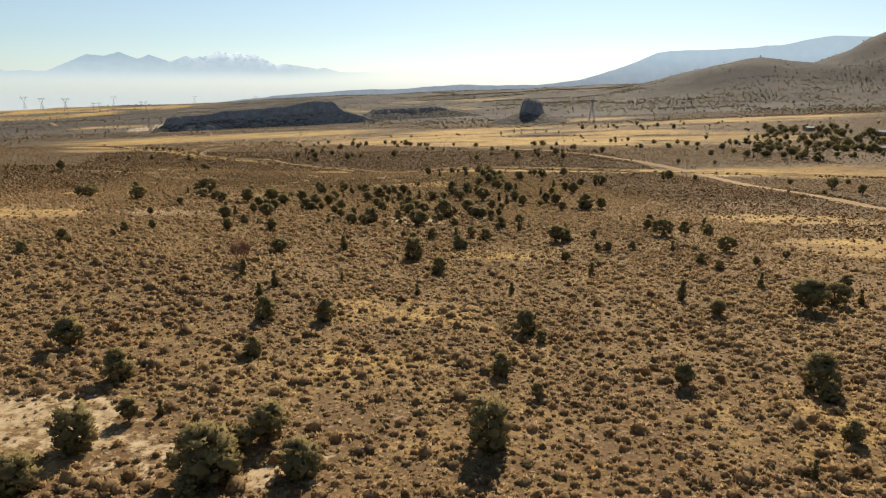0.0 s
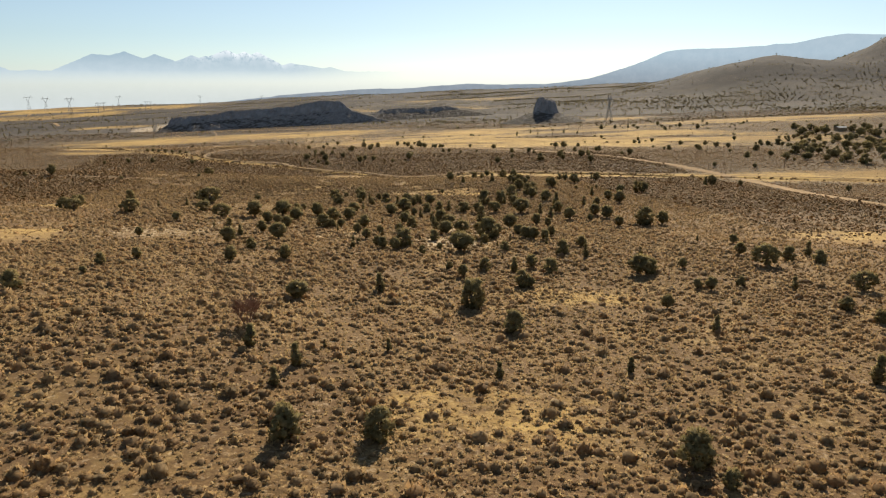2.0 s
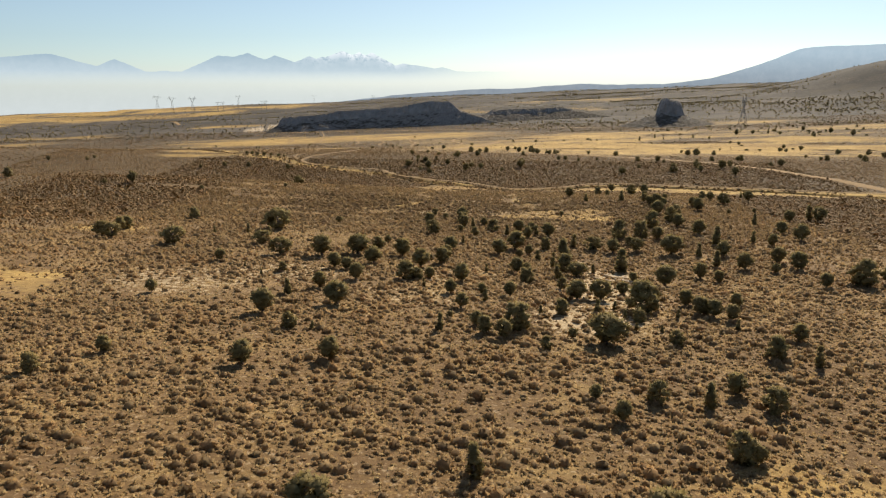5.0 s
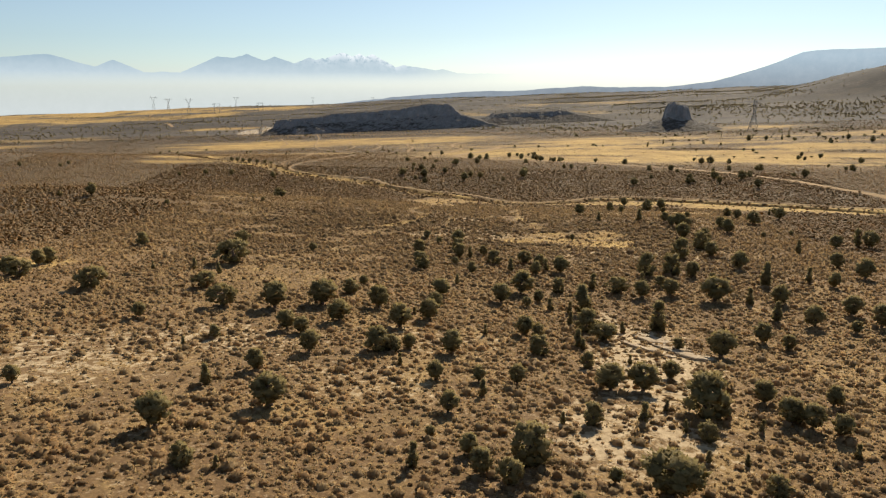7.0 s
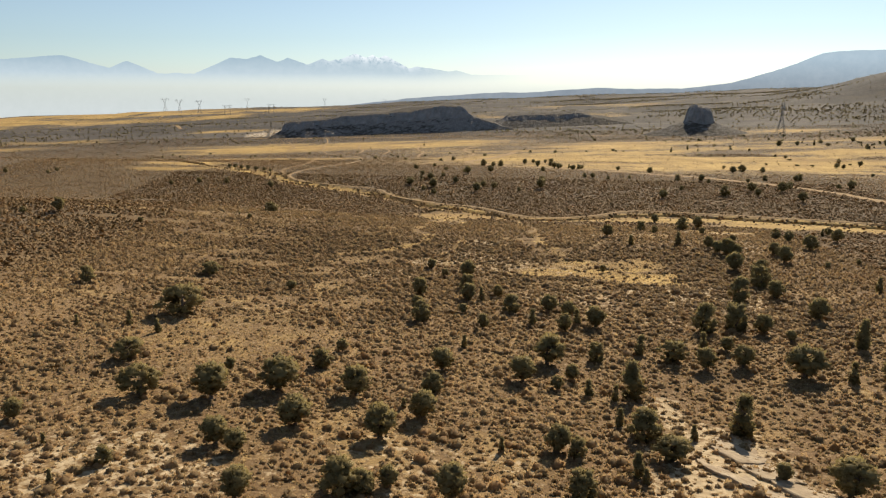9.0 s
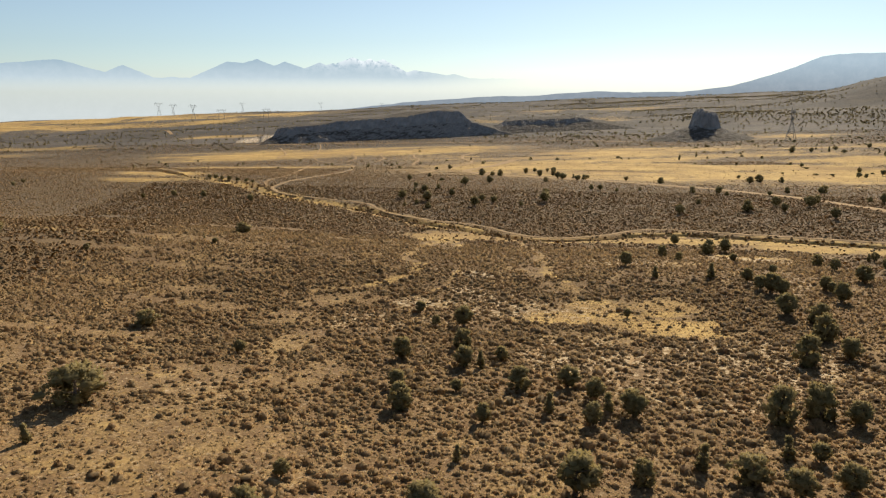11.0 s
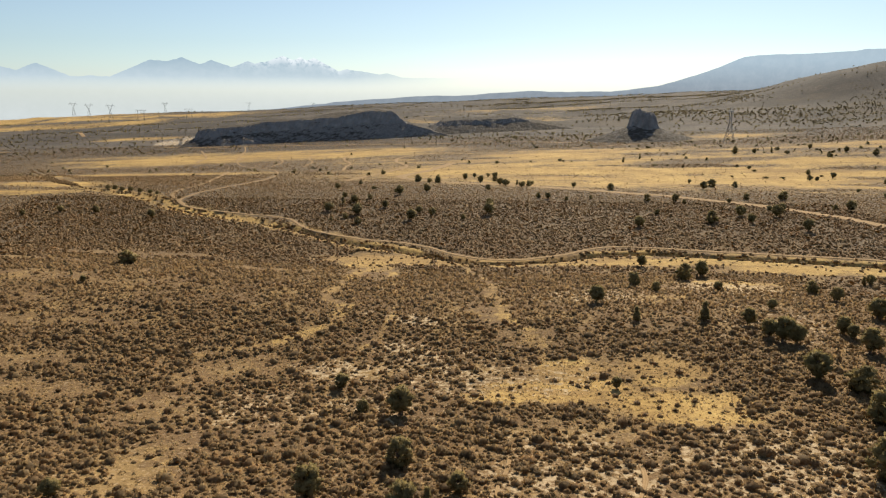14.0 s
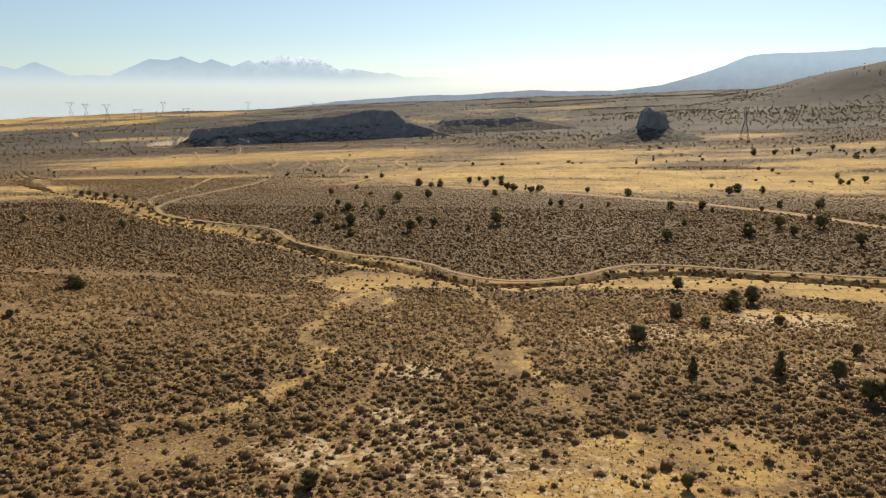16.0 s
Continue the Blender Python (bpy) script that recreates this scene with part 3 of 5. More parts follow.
def make_distance():
    R = 4650.0
    az = np.radians(np.linspace(-62, 2, 640))
    d = np.degrees(az)
    tops = [(-52, 1.6, 0.2, 0.2), (-45, 1.75, 0.10, 0.12), (-37.8, 1.80, 0.10, 0.28), (-33.7, 1.50, 0.42, 0.45), (-26.6, 1.80, 0.45, 0.1), (-24.4, 1.98, 0.30, 0.38), (-22.4, 1.80, 0.35, 0.33), (-19.8, 1.76, 0.35, 0.4), (-18.8, 1.72, 0.3, 0.3), (-17.3, 2.16, 0.36, 0.4), (-16.0, 2.06, 0.4, 0.4), (-15.0, 2.06, 0.4, 0.55), (-12.5, 1.22, 0.2, 0.16), (-9.5, 0.9, 0.1, 0.25)]
    e = peaks(az, tops, 0.6) + 0.16 * (fbm(d * 10, d * 0, 16, 4, 5) - 0.5) + 0.10 * np.abs(fbm(d * 10, d * 0 + 5, 5, 14, 3) - 0.5)
    z = 28.5 + R * np.tan(np.radians(e))
    m = far_range_material("glowing_snowy_range", (0.53, 0.61, 0.65), (0.275, 0.375, 0.455), True, 0.0, 185.0, 0.45)
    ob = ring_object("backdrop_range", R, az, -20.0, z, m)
    f = np.tile(np.clip((-3.5 - d) / 9.0, 0, 1), 6)
    set_attr(ob, "thick", f * 0.95)
    up = np.repeat(np.clip((np.arange(6) / 5 - 0.75) / 0.25, 0, 1), len(az))
    set_attr(ob, "snow", up * np.tile(np.exp(-((d + 16.0) / 3.4) ** 2), 6))
    tagged(ob, "glowing backdrop of a hazy blue mountain range with snow on its summits", "mountains", kind="structure")
    az = np.radians(np.linspace(-19, 62, 560))
    d = np.degrees(az)
    tops = [(17.6, 1.95, 0.30, 0.02), (21.5, 2.0, 0.1, 0.03), (24.0, 2.5, 0.2, 0.02), (28.2, 3.0, 0.16, 0.03), (40, 3.2, 0.05, 0.05), (55, 3.0, 0.05, 0.05)]
    e = np.minimum(peaks(az, [(1.3, -0.30, 0.13, 0.08), (8.0, -0.38, 0.05, 0.05)] + tops, -1.9), np.interp(d, [-19, -14.9, -8.4, -4, 1.3, 4.2, 7.4, 10.9, 13.4, 15.4, 17, 62], [-1.75, -1.4, -0.86, -0.70, -0.32, -0.46, -0.42, 0.05, 0.8, 1.6, 2.2, 9.0])) + 0.22 * (fbm(d * 10, d * 0, 30, 6, 5) - 0.5)
    z = 28.5 + 4300 * np.tan(np.radians(e))
    m = far_range_material("glowing_haze_ridge", (0.20, 0.235, 0.275), (0.33, 0.42, 0.49), False, -260.0, 160.0, 0.02, 0.58)
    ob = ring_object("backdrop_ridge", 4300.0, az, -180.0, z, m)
    set_attr(ob, "thick", np.full(len(ob.data.vertices), 1.0))
    tagged(ob, "smooth glowing ridge, haze-tinted blue-grey, far behind the hills", "mountains", kind="structure")
    az = np.radians(np.linspace(-180, 180, 240))
    # an added glowing ring stands in for the haze over the valley
    m = far_range_material("glowing_valley_haze", (0.45, 0.49, 0.49), (0.58, 0.63, 0.635), False, -300.0, 150.0, 0.02)
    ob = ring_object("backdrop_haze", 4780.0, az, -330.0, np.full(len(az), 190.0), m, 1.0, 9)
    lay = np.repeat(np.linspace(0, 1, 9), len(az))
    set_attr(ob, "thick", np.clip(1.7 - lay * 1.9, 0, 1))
    tagged(ob, "glowing whitish ring standing in for haze over the distant valley", "haze", kind="structure")


make_distance()


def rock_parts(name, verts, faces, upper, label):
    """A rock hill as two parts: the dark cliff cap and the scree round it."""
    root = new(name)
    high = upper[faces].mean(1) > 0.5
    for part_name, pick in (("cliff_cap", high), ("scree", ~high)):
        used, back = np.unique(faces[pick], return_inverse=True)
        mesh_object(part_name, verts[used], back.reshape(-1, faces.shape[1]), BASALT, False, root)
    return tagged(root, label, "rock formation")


def make_mesa(name, start, end, width, tall, label, seed, rise=0.58, cliffy=0.42, talus=27):
    """A lava-capped table hill: scree below, a broken cliff above, a flat top."""
    a, b = np.array(start, float), np.array(end, float)
    length = np.hypot(*(b - a))
    ax = (b - a) / length
    back = np.array([-ax[1], ax[0]])
    s = np.arange(-50, length + 120, 2.2)
    u = np.arange(-75, width + 60, 2.2)
    S, U = np.meshgrid(s, u, indexing="ij")
    x = a[0] + ax[0] * S + back[0] * U
    y = a[1] + ax[1] * S + back[1] * U
    edge = np.minimum(np.minimum(U, width - U), np.minimum(S * 1.5, (length - S) * 0.45)) + (16 * (fbm(S, U, 55, seed) - 0.5) + 7 * (fbm(S, U, 9, seed + 1, 3) - 0.5)) * np.clip((length * 1.02 - S) / (0.25 * length), 0.25, 1)
    top = tall * (rise + (1 - rise) * np.clip(S / length * 1.25, 0, 1)) * (0.86 + 0.26 * fbm(S, U * 0.4, 30, seed + 2))
    scree = (1 - cliffy) * np.clip((edge + talus) / talus, 0, 1) ** 1.1
    cliff = cliffy * np.clip(edge / 8 + 0.25 * (fbm(S, U, 4, seed + 7, 2) - 0.5), 0, 1) ** 0.8
    z = terrain(x, y) - 1.0 + top * (scree + cliff) + 1.2 * (fbm(x, y, 5, seed + 5, 3) - 0.5) * (edge > -talus)
    return rock_parts(name, np.stack([x.ravel(), y.ravel(), z.ravel()], 1), np.asarray(grid_faces(len(s), len(u))), (edge > -1).ravel(), label)


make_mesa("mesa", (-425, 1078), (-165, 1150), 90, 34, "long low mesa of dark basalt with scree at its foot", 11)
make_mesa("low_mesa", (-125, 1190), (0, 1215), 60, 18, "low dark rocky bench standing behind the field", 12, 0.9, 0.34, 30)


def make_butte(x0, y0, radius, tall):
    """A stump of lava rock: steep broken sides, a rough rounded top, a wide cone of scree."""
    u = np.arange(-95, 95, 1.6)
    X, Y = np.meshgrid(u, u, indexing="ij")
    x, y = x0 + X, y0 + Y
    edge = radius - np.hypot(X, Y * 1.1) + 9 * (fbm(X + 90, Y, 17, 21) - 0.5) + 8 * (fbm(X, Y + 70, 6, 22, 3) - 0.5)
    cone = np.clip(1 - np.hypot(X + 6, Y) / 60, 0, 1)
    scree = 0.66 * cone ** 1.1 * (0.8 + 0.4 * fbm(X, Y, 14, 26, 3))
    cliff = 0.36 * np.clip(edge / 3.0, 0, 1) + 0.14 * np.clip((edge - 3) / 2.5, 0, 1) ** 0.7 + 0.05 * np.clip((edge - 6) / 6.0, 0, 1)
    z = terrain(x, y) - 0.9 + tall * (scree + cliff) + (X * -0.05 + 4.0 * (fbm(X, Y, 9, 24, 3) - 0.5)) * (edge > 1) + (1.3 + 3.0 * (edge > 0)) * (fbm(X, Y, 3.2, 25, 2) - 0.5) * (cone > 0)
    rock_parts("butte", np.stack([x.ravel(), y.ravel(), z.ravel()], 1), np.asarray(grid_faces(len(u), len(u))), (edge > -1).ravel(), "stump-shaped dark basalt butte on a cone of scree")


make_butte(118, 992, 16.0, 28)

# ---- brush, grass and far woods ----


def unit(v):
    return v / np.maximum(np.linalg.norm(v, axis=-1, keepdims=True), 1e-6)


def facing(v, f, way):
    """Turns each face so that it looks the way its plant grows."""
    a, b, c = v[f[:, 0]], v[f[:, 1]], v[f[:, 2]]
    back = np.einsum("ij,ij->i", np.cross(b - a, c - a), way[f].mean(1)) < 0
    return np.where(back[:, None], f[:, ::-1], f)


def soft_normals(ob, normals):
    """Foliage takes the light as one rounded mass."""
    a = ob.data.attributes.new("custom_normal", "FLOAT_VECTOR", "POINT")
    a.data.foreach_set("vector", np.asarray(normals, np.float32).ravel())


def dome(rng, sides, rings, sprays, size=0.45, core=0.8):
    """A rounded uneven bush: a packed middle and small leafy sprays all over it."""
    v, f = [], []
    for k in range(rings):
        up = k / rings
        turn = rng.uniform(0, 1)
        for j in range(sides):
            a = 2 * math.pi * (j + turn + rng.uniform(-0.25, 0.25)) / sides
            r = math.cos(up * 1.3) ** 0.8 * rng.uniform(0.75, 1.15) * (0.9 if k == 0 else 1.0)
            v.append((r * math.cos(a), r * math.sin(a), math.sin(up * 1.45) * rng.uniform(0.75, 1.15) - 0.12 * (k == 0)))
    v.append((rng.normal(0, 0.12), rng.normal(0, 0.12), rng.uniform(0.85, 1.1)))
    for k in range(rings - 1):
        for j in range(sides):
            a, b, c, d = k * sides + j, k * sides + (j + 1) % sides, (k + 1) * sides + j, (k + 1) * sides + (j + 1) % sides
            f += [(a, b, c), (b, d, c)]
    f += [((rings - 1) * sides + j, (rings - 1) * sides + (j + 1) % sides, len(v) - 1) for j in range(sides)]
    v, f = np.array(v) * core, np.array(f)
    if sprays:
        d = rng.normal(0, 1, (sprays, 3))
        d[:, 2] = np.abs(d[:, 2]) * 0.9 + 0.05
        d = unit(d)
        at = d * rng.uniform(0.66, 0.95, sprays)[:, None]
        grow = unit(d * 0.6 + (0, 0, 0.4) + rng.normal(0, 0.4, (sprays, 3)))
        w = unit(np.cross(grow, rng.normal(0, 1, (sprays, 3))))
        z = size * rng.uniform(0.65, 1.3, sprays)[:, None]
        q = np.stack([at - w * z * 0.5 - grow * z * 0.45, at + w * z * 0.5 - grow * z * 0.45, at + grow * z * 0.6], 1).reshape(-1, 3)
        v, f = np.concatenate([v, q]), np.concatenate([f, np.arange(3 * sprays).reshape(-1, 3) + len(v)])
    way = unit(v * (1, 1, 1.1) + (0, 0, 0.12) + rng.normal(0, 0.16, v.shape))
    return v, facing(v, f, way), way


def scatter(name, x, y, radius, height, shapes, material, label, category, rng, tone=None):
    """One sheet of many small plants, each turned, sized and toned by chance."""
    n, kinds = len(x), len(shapes)
    pick = rng.integers(0, kinds, n)
    a = rng.uniform(0, 2 * math.pi, n)
    c, s = np.cos(a)[:, None], np.sin(a)[:, None]
    p, w = np.stack([q[0] for q in shapes])[pick], np.stack([q[2] for q in shapes])[pick]
    nv = p.shape[1]
    v = np.empty_like(p)
    v[:, :, 0] = (p[:, :, 0] * c - p[:, :, 1] * s) * radius[:, None] + x[:, None]
    v[:, :, 1] = (p[:, :, 0] * s + p[:, :, 1] * c) * radius[:, None] + y[:, None]
    v[:, :, 2] = p[:, :, 2] * height[:, None] + terrain(x, y)[:, None] - 0.04
    f = np.stack([q[1] for q in shapes])[pick] + (np.arange(n) * nv)[:, None, None]
    ob = mesh_object(name, v.reshape(-1, 3), f.reshape(-1, 3), material, True)
    soft_normals(ob, np.stack([w[:, :, 0] * c - w[:, :, 1] * s, w[:, :, 0] * s + w[:, :, 1] * c, w[:, :, 2]], 2))
    t = rng.uniform(0, 1, n) if tone is None else tone
    set_attr(ob, "tone", np.clip(np.repeat(t, nv) + rng.normal(0, 0.2, n * nv), 0, 1))
    set_attr(ob, "hue", np.repeat(np.clip(0.5 + 1.3 * (fbm(x, y, 11, 57, 3) - 0.5) + rng.normal(0, 0.25, n), 0, 1), nv))
    return tagged(ob, label, category, kind="stuff")


def lump(rng, sides, lit=0.55):
    """A plain cushion for brush far off."""
    v = []
    for up, r0 in ((-0.1, 1.0), (rng.uniform(0.55, 0.8), 0.62)):
        t = rng.uniform(0, 6.28)
        v += [(r0 * rng.uniform(0.75, 1.25) * math.cos(t + 2 * math.pi * j / sides), r0 * rng.uniform(0.75, 1.25) * math.sin(t + 2 * math.pi * j / sides), up * rng.uniform(0.8, 1.3)) for j in range(sides)]
    f = []
    for j in range(sides):
        k = (j + 1) % sides
        f += [(j, k, sides + j), (k, sides + k, sides + j)]
    f += [(sides, sides + j, sides + j + 1) for j in range(1, sides - 1)]
    v, f = np.array(v), np.array(f)
    way = unit(v + (0, 0, lit))
    return v, facing(v, f, way), way


def lumps(rng, sides, kinds=14, lit=0.55):
    return [lump(rng, sides, lit) for _ in range(kinds)]


def domes(rng, sides, rings, sprays=0, size=0.45, core=0.8, kinds=20):
    return [dome(rng, sides, rings, sprays, size, core) for _ in range(kinds)]


def jittered(x0, x1, y0, y1, step, rng):
    X, Y = np.meshgrid(np.arange(x0, x1, step), np.arange(y0, y1, step), indexing="ij")
    return X.ravel() + rng.uniform(-0.5, 0.5, X.size) * step, Y.ravel() + rng.uniform(-0.5, 0.5, X.size) * step


def off_tracks(x, y, gap):
    return (line_distance(x, y, CREEK_TRACK) > gap) & (line_distance(x, y, BENCH_ROAD) > gap + 1.0)


def plant_brush():
    rng = np.random.default_rng(5)
    words = "low rounded grey-brown sagebrush bushes over dry soil"
    x, y = jittered(-480, 380, 24, 640, 0.74, rng)
    r = reach(x, y)
    keep = in_sweep(x, y) & (r < 280) & off_tracks(x, y, 1.6)
    x, y, r = x[keep], y[keep], r[keep]
    flat = np.clip((y - 225) / 25, 0, 1)
    # thick stands with gaps of bare soil between them
    stand = (1 - flat) * (0.56 + 0.40 * (fbm(x, y, 6, 31, 3) > 0.44)) + flat * np.clip(1.0 + 2.6 * (fbm(x, y, 13, 33) - 0.44), 0.45, 1.1)
    cover = stand * (0.5 + 0.6 * brush_cover(x, y)) * (1 - open_cover(x, y) * (0.76 + 0.14 * flat)) * (1 - 0.42 * np.clip(bare_cover(x, y), 0, 1))
    keep = rng.uniform(0, 1, len(x)) < np.clip(cover, 0, 0.97)
    x, y, r, flat = x[keep], y[keep], r[keep], flat[keep]
    size = np.clip(rng.lognormal(-1.06, 0.42, len(x)), 0.16, 0.95) * (0.95 + 0.22 * flat)
    tone = np.clip(0.36 + 0.6 * fbm(x, y, 25, 41) + rng.normal(0, 0.28, len(x)) - (0.40 + 0.14 * (r < 160)) * flat, 0, 1)
    for lo, hi, shapes, share in ((0, 66, domes(rng, 6, 2, 18, 0.46), 1.0), (66, 105, domes(rng, 5, 2, 9, 0.52), 0.95), (105, 160, domes(rng, 5, 1, 5, 0.6, 0.85), 0.88), (160, 281, lumps(rng, 3, 24), 0.75)):
        k = (r >= lo) & (r < hi) & (rng.uniform(0, 1, len(x)) < share)
        scatter("sagebrush", x[k], y[k], size[k], size[k] * rng.uniform(0.75, 1.15, k.sum()), shapes, SAGE, words, "sagebrush", rng, tone=tone[k])
    x, y = jittered(-720, 560, 120, 720, 1.15, rng)
    r = reach(x, y)
    keep = (r >= 278) & (r < 470) & off_tracks(x, y, 2.0) & in_sweep(x, y)
    x, y = x[keep], y[keep]
    keep = rng.uniform(0, 1, len(x)) < 0.85 * brush_cover(x, y) * (1 - np.clip(1.7 * straw_cover(x, y), 0, 0.97))
    x, y = x[keep], y[keep]
    n = len(x)
    scatter("sagebrush", x, y, rng.uniform(0.35, 0.75, n), rng.uniform(0.28, 0.5, n), lumps(rng, 3, 24), SAGE, words, "sagebrush", rng, tone=np.clip(0.7 * fbm(x, y, 30, 43) + rng.normal(0.46, 0.2, n), 0, 1))
    # far brush as wider, looser clumps
    x, y = jittered(-1000, 760, 300, 1100, 2.9, rng)
    keep = (reach(x, y) >= 460) & off_tracks(x, y, 4) & in_sweep(x, y)
    x, y = x[keep], y[keep]
    keep = rng.uniform(0, 1, len(x)) < 0.8 * brush_cover(x, y) * (1 - np.clip(1.8 * straw_cover(x, y), 0, 0.985))
    x, y = x[keep], y[keep]
    n = len(x)
    scatter("far_sagebrush", x, y, rng.uniform(0.5, 1.1, n), rng.uniform(0.3, 0.6, n), lumps(rng, 3, 24), SAGE, "sagebrush clumps on the far flat", "sagebrush", rng, tone=rng.uniform(0.25, 0.85, n))
    # looser brush on the slope all round
    x, y = jittered(-230, 230, -70, 330, 2.2, rng)
    keep = ~in_sweep(x, y) | (y < 24)
    keep &= off_tracks(x, y, 2) & (rng.uniform(0, 1, len(x)) < brush_cover(x, y))
    x, y = x[keep], y[keep]
    n = len(x)
    scatter("sagebrush", x, y, rng.uniform(0.4, 0.9, n), rng.uniform(0.4, 0.8, n), lumps(rng, 4, 24), SAGE, words, "sagebrush", rng, tone=rng.uniform(0.1, 0.8, n))
    # dry grass between the bushes
    x, y = jittered(-120, 110, 24, 330, 0.52, rng)
    keep = (reach(x, y) < 100) & off_tracks(x, y, 1.5) & in_sweep(x, y)
    x, y = x[keep], y[keep]
    keep = rng.uniform(0, 1, len(x)) < np.clip(0.62 + 0.5 * straw_cover(x, y) - 0.5 * bare_cover(x, y) + 1.0 * (fbm(x, y, 9, 51, 3) - 0.5), 0.05, 0.92) * np.where(y < 235, 1.0, 0.6)
    x, y = x[keep], y[keep]
    n = len(x)
    scatter("dry_grass", x, y, rng.uniform(0.14, 0.36, n), rng.uniform(0.12, 0.30, n), [dome(rng, 3, 1, 4, 0.9, 0.6) for _ in range(24)], STRAW, "straw-yellow dry grass tufts", "grass", rng, np.clip(0.45 + 0.9 * (fbm(x, y, 12, 53, 3) - 0.5) + rng.normal(0, 0.2, n), 0, 1))


plant_brush()


def plant_far_woods():
    rng = np.random.default_rng(8)
    x, y = rng.uniform(-1500, 2100, 210000), rng.uniform(640, 2550, 210000)
    wood = fbm(x, y, 210, 61) + 0.35 * (fbm(x, y, 50, 62) - 0.5)
    lift = np.clip((terrain(x, y) + 40) / 60, 0, 1)
    p = np.clip((wood - 0.40) * 2.4, 0.05, 0.4) * (0.12 + 0.88 * lift) * (1 - np.clip(1.3 * straw_cover(x, y), 0, 1))
    p = p * np.where((x > 430) & (y > 1350), 0.7, np.where(y > 1000, 1.7, 0.4))
    hill = sum(np.exp(-((x - a) ** 2 / (2 * q * q) + (y - b) ** 2 / (2 * r * r))) for a, b, q, r, k in HILLS)
    p = p * 1.5 * np.clip(1.2 - 1.15 * hill, 0.12, 1)
    keep = (rng.uniform(0, 1, len(x)) < p) & (np.hypot(x - 118, y - 992) > 60)
    x, y = x[keep], y[keep]
    n = len(x)
    scatter("far_junipers", x, y, rng.uniform(0.9, 2.0, n), rng.uniform(1.4, 3.0, n), lumps(rng, 4, 20, 1.3), JUNIPER, "dark junipers dotted over the distant slopes", "trees", rng, tone=rng.uniform(0.1, 0.6, n))


plant_far_woods()

# ---- junipers ----


def stick(p0, p1, r0, r1, n=6):
    d = (Vector(p1) - Vector(p0))
    q = d.to_track_quat("Z", "Y")
    v = []
    for p, r in ((Vector(p0), r0), (Vector(p1), r1)):
        for i in range(n):
            a = 2 * math.pi * i / n
            v.append(p + q @ Vector((math.cos(a) * r, math.sin(a) * r, 0)))
    f = [(i, (i + 1) % n, n + (i + 1) % n, n + i) for i in range(n)]
    return v, f


def join(pieces):
    v, f = [], []
    for a, b in pieces:
        f += [tuple(i + len(v) for i in q) for q in b]
        v += a
    return np.array([tuple(p) for p in v]), np.array(f)


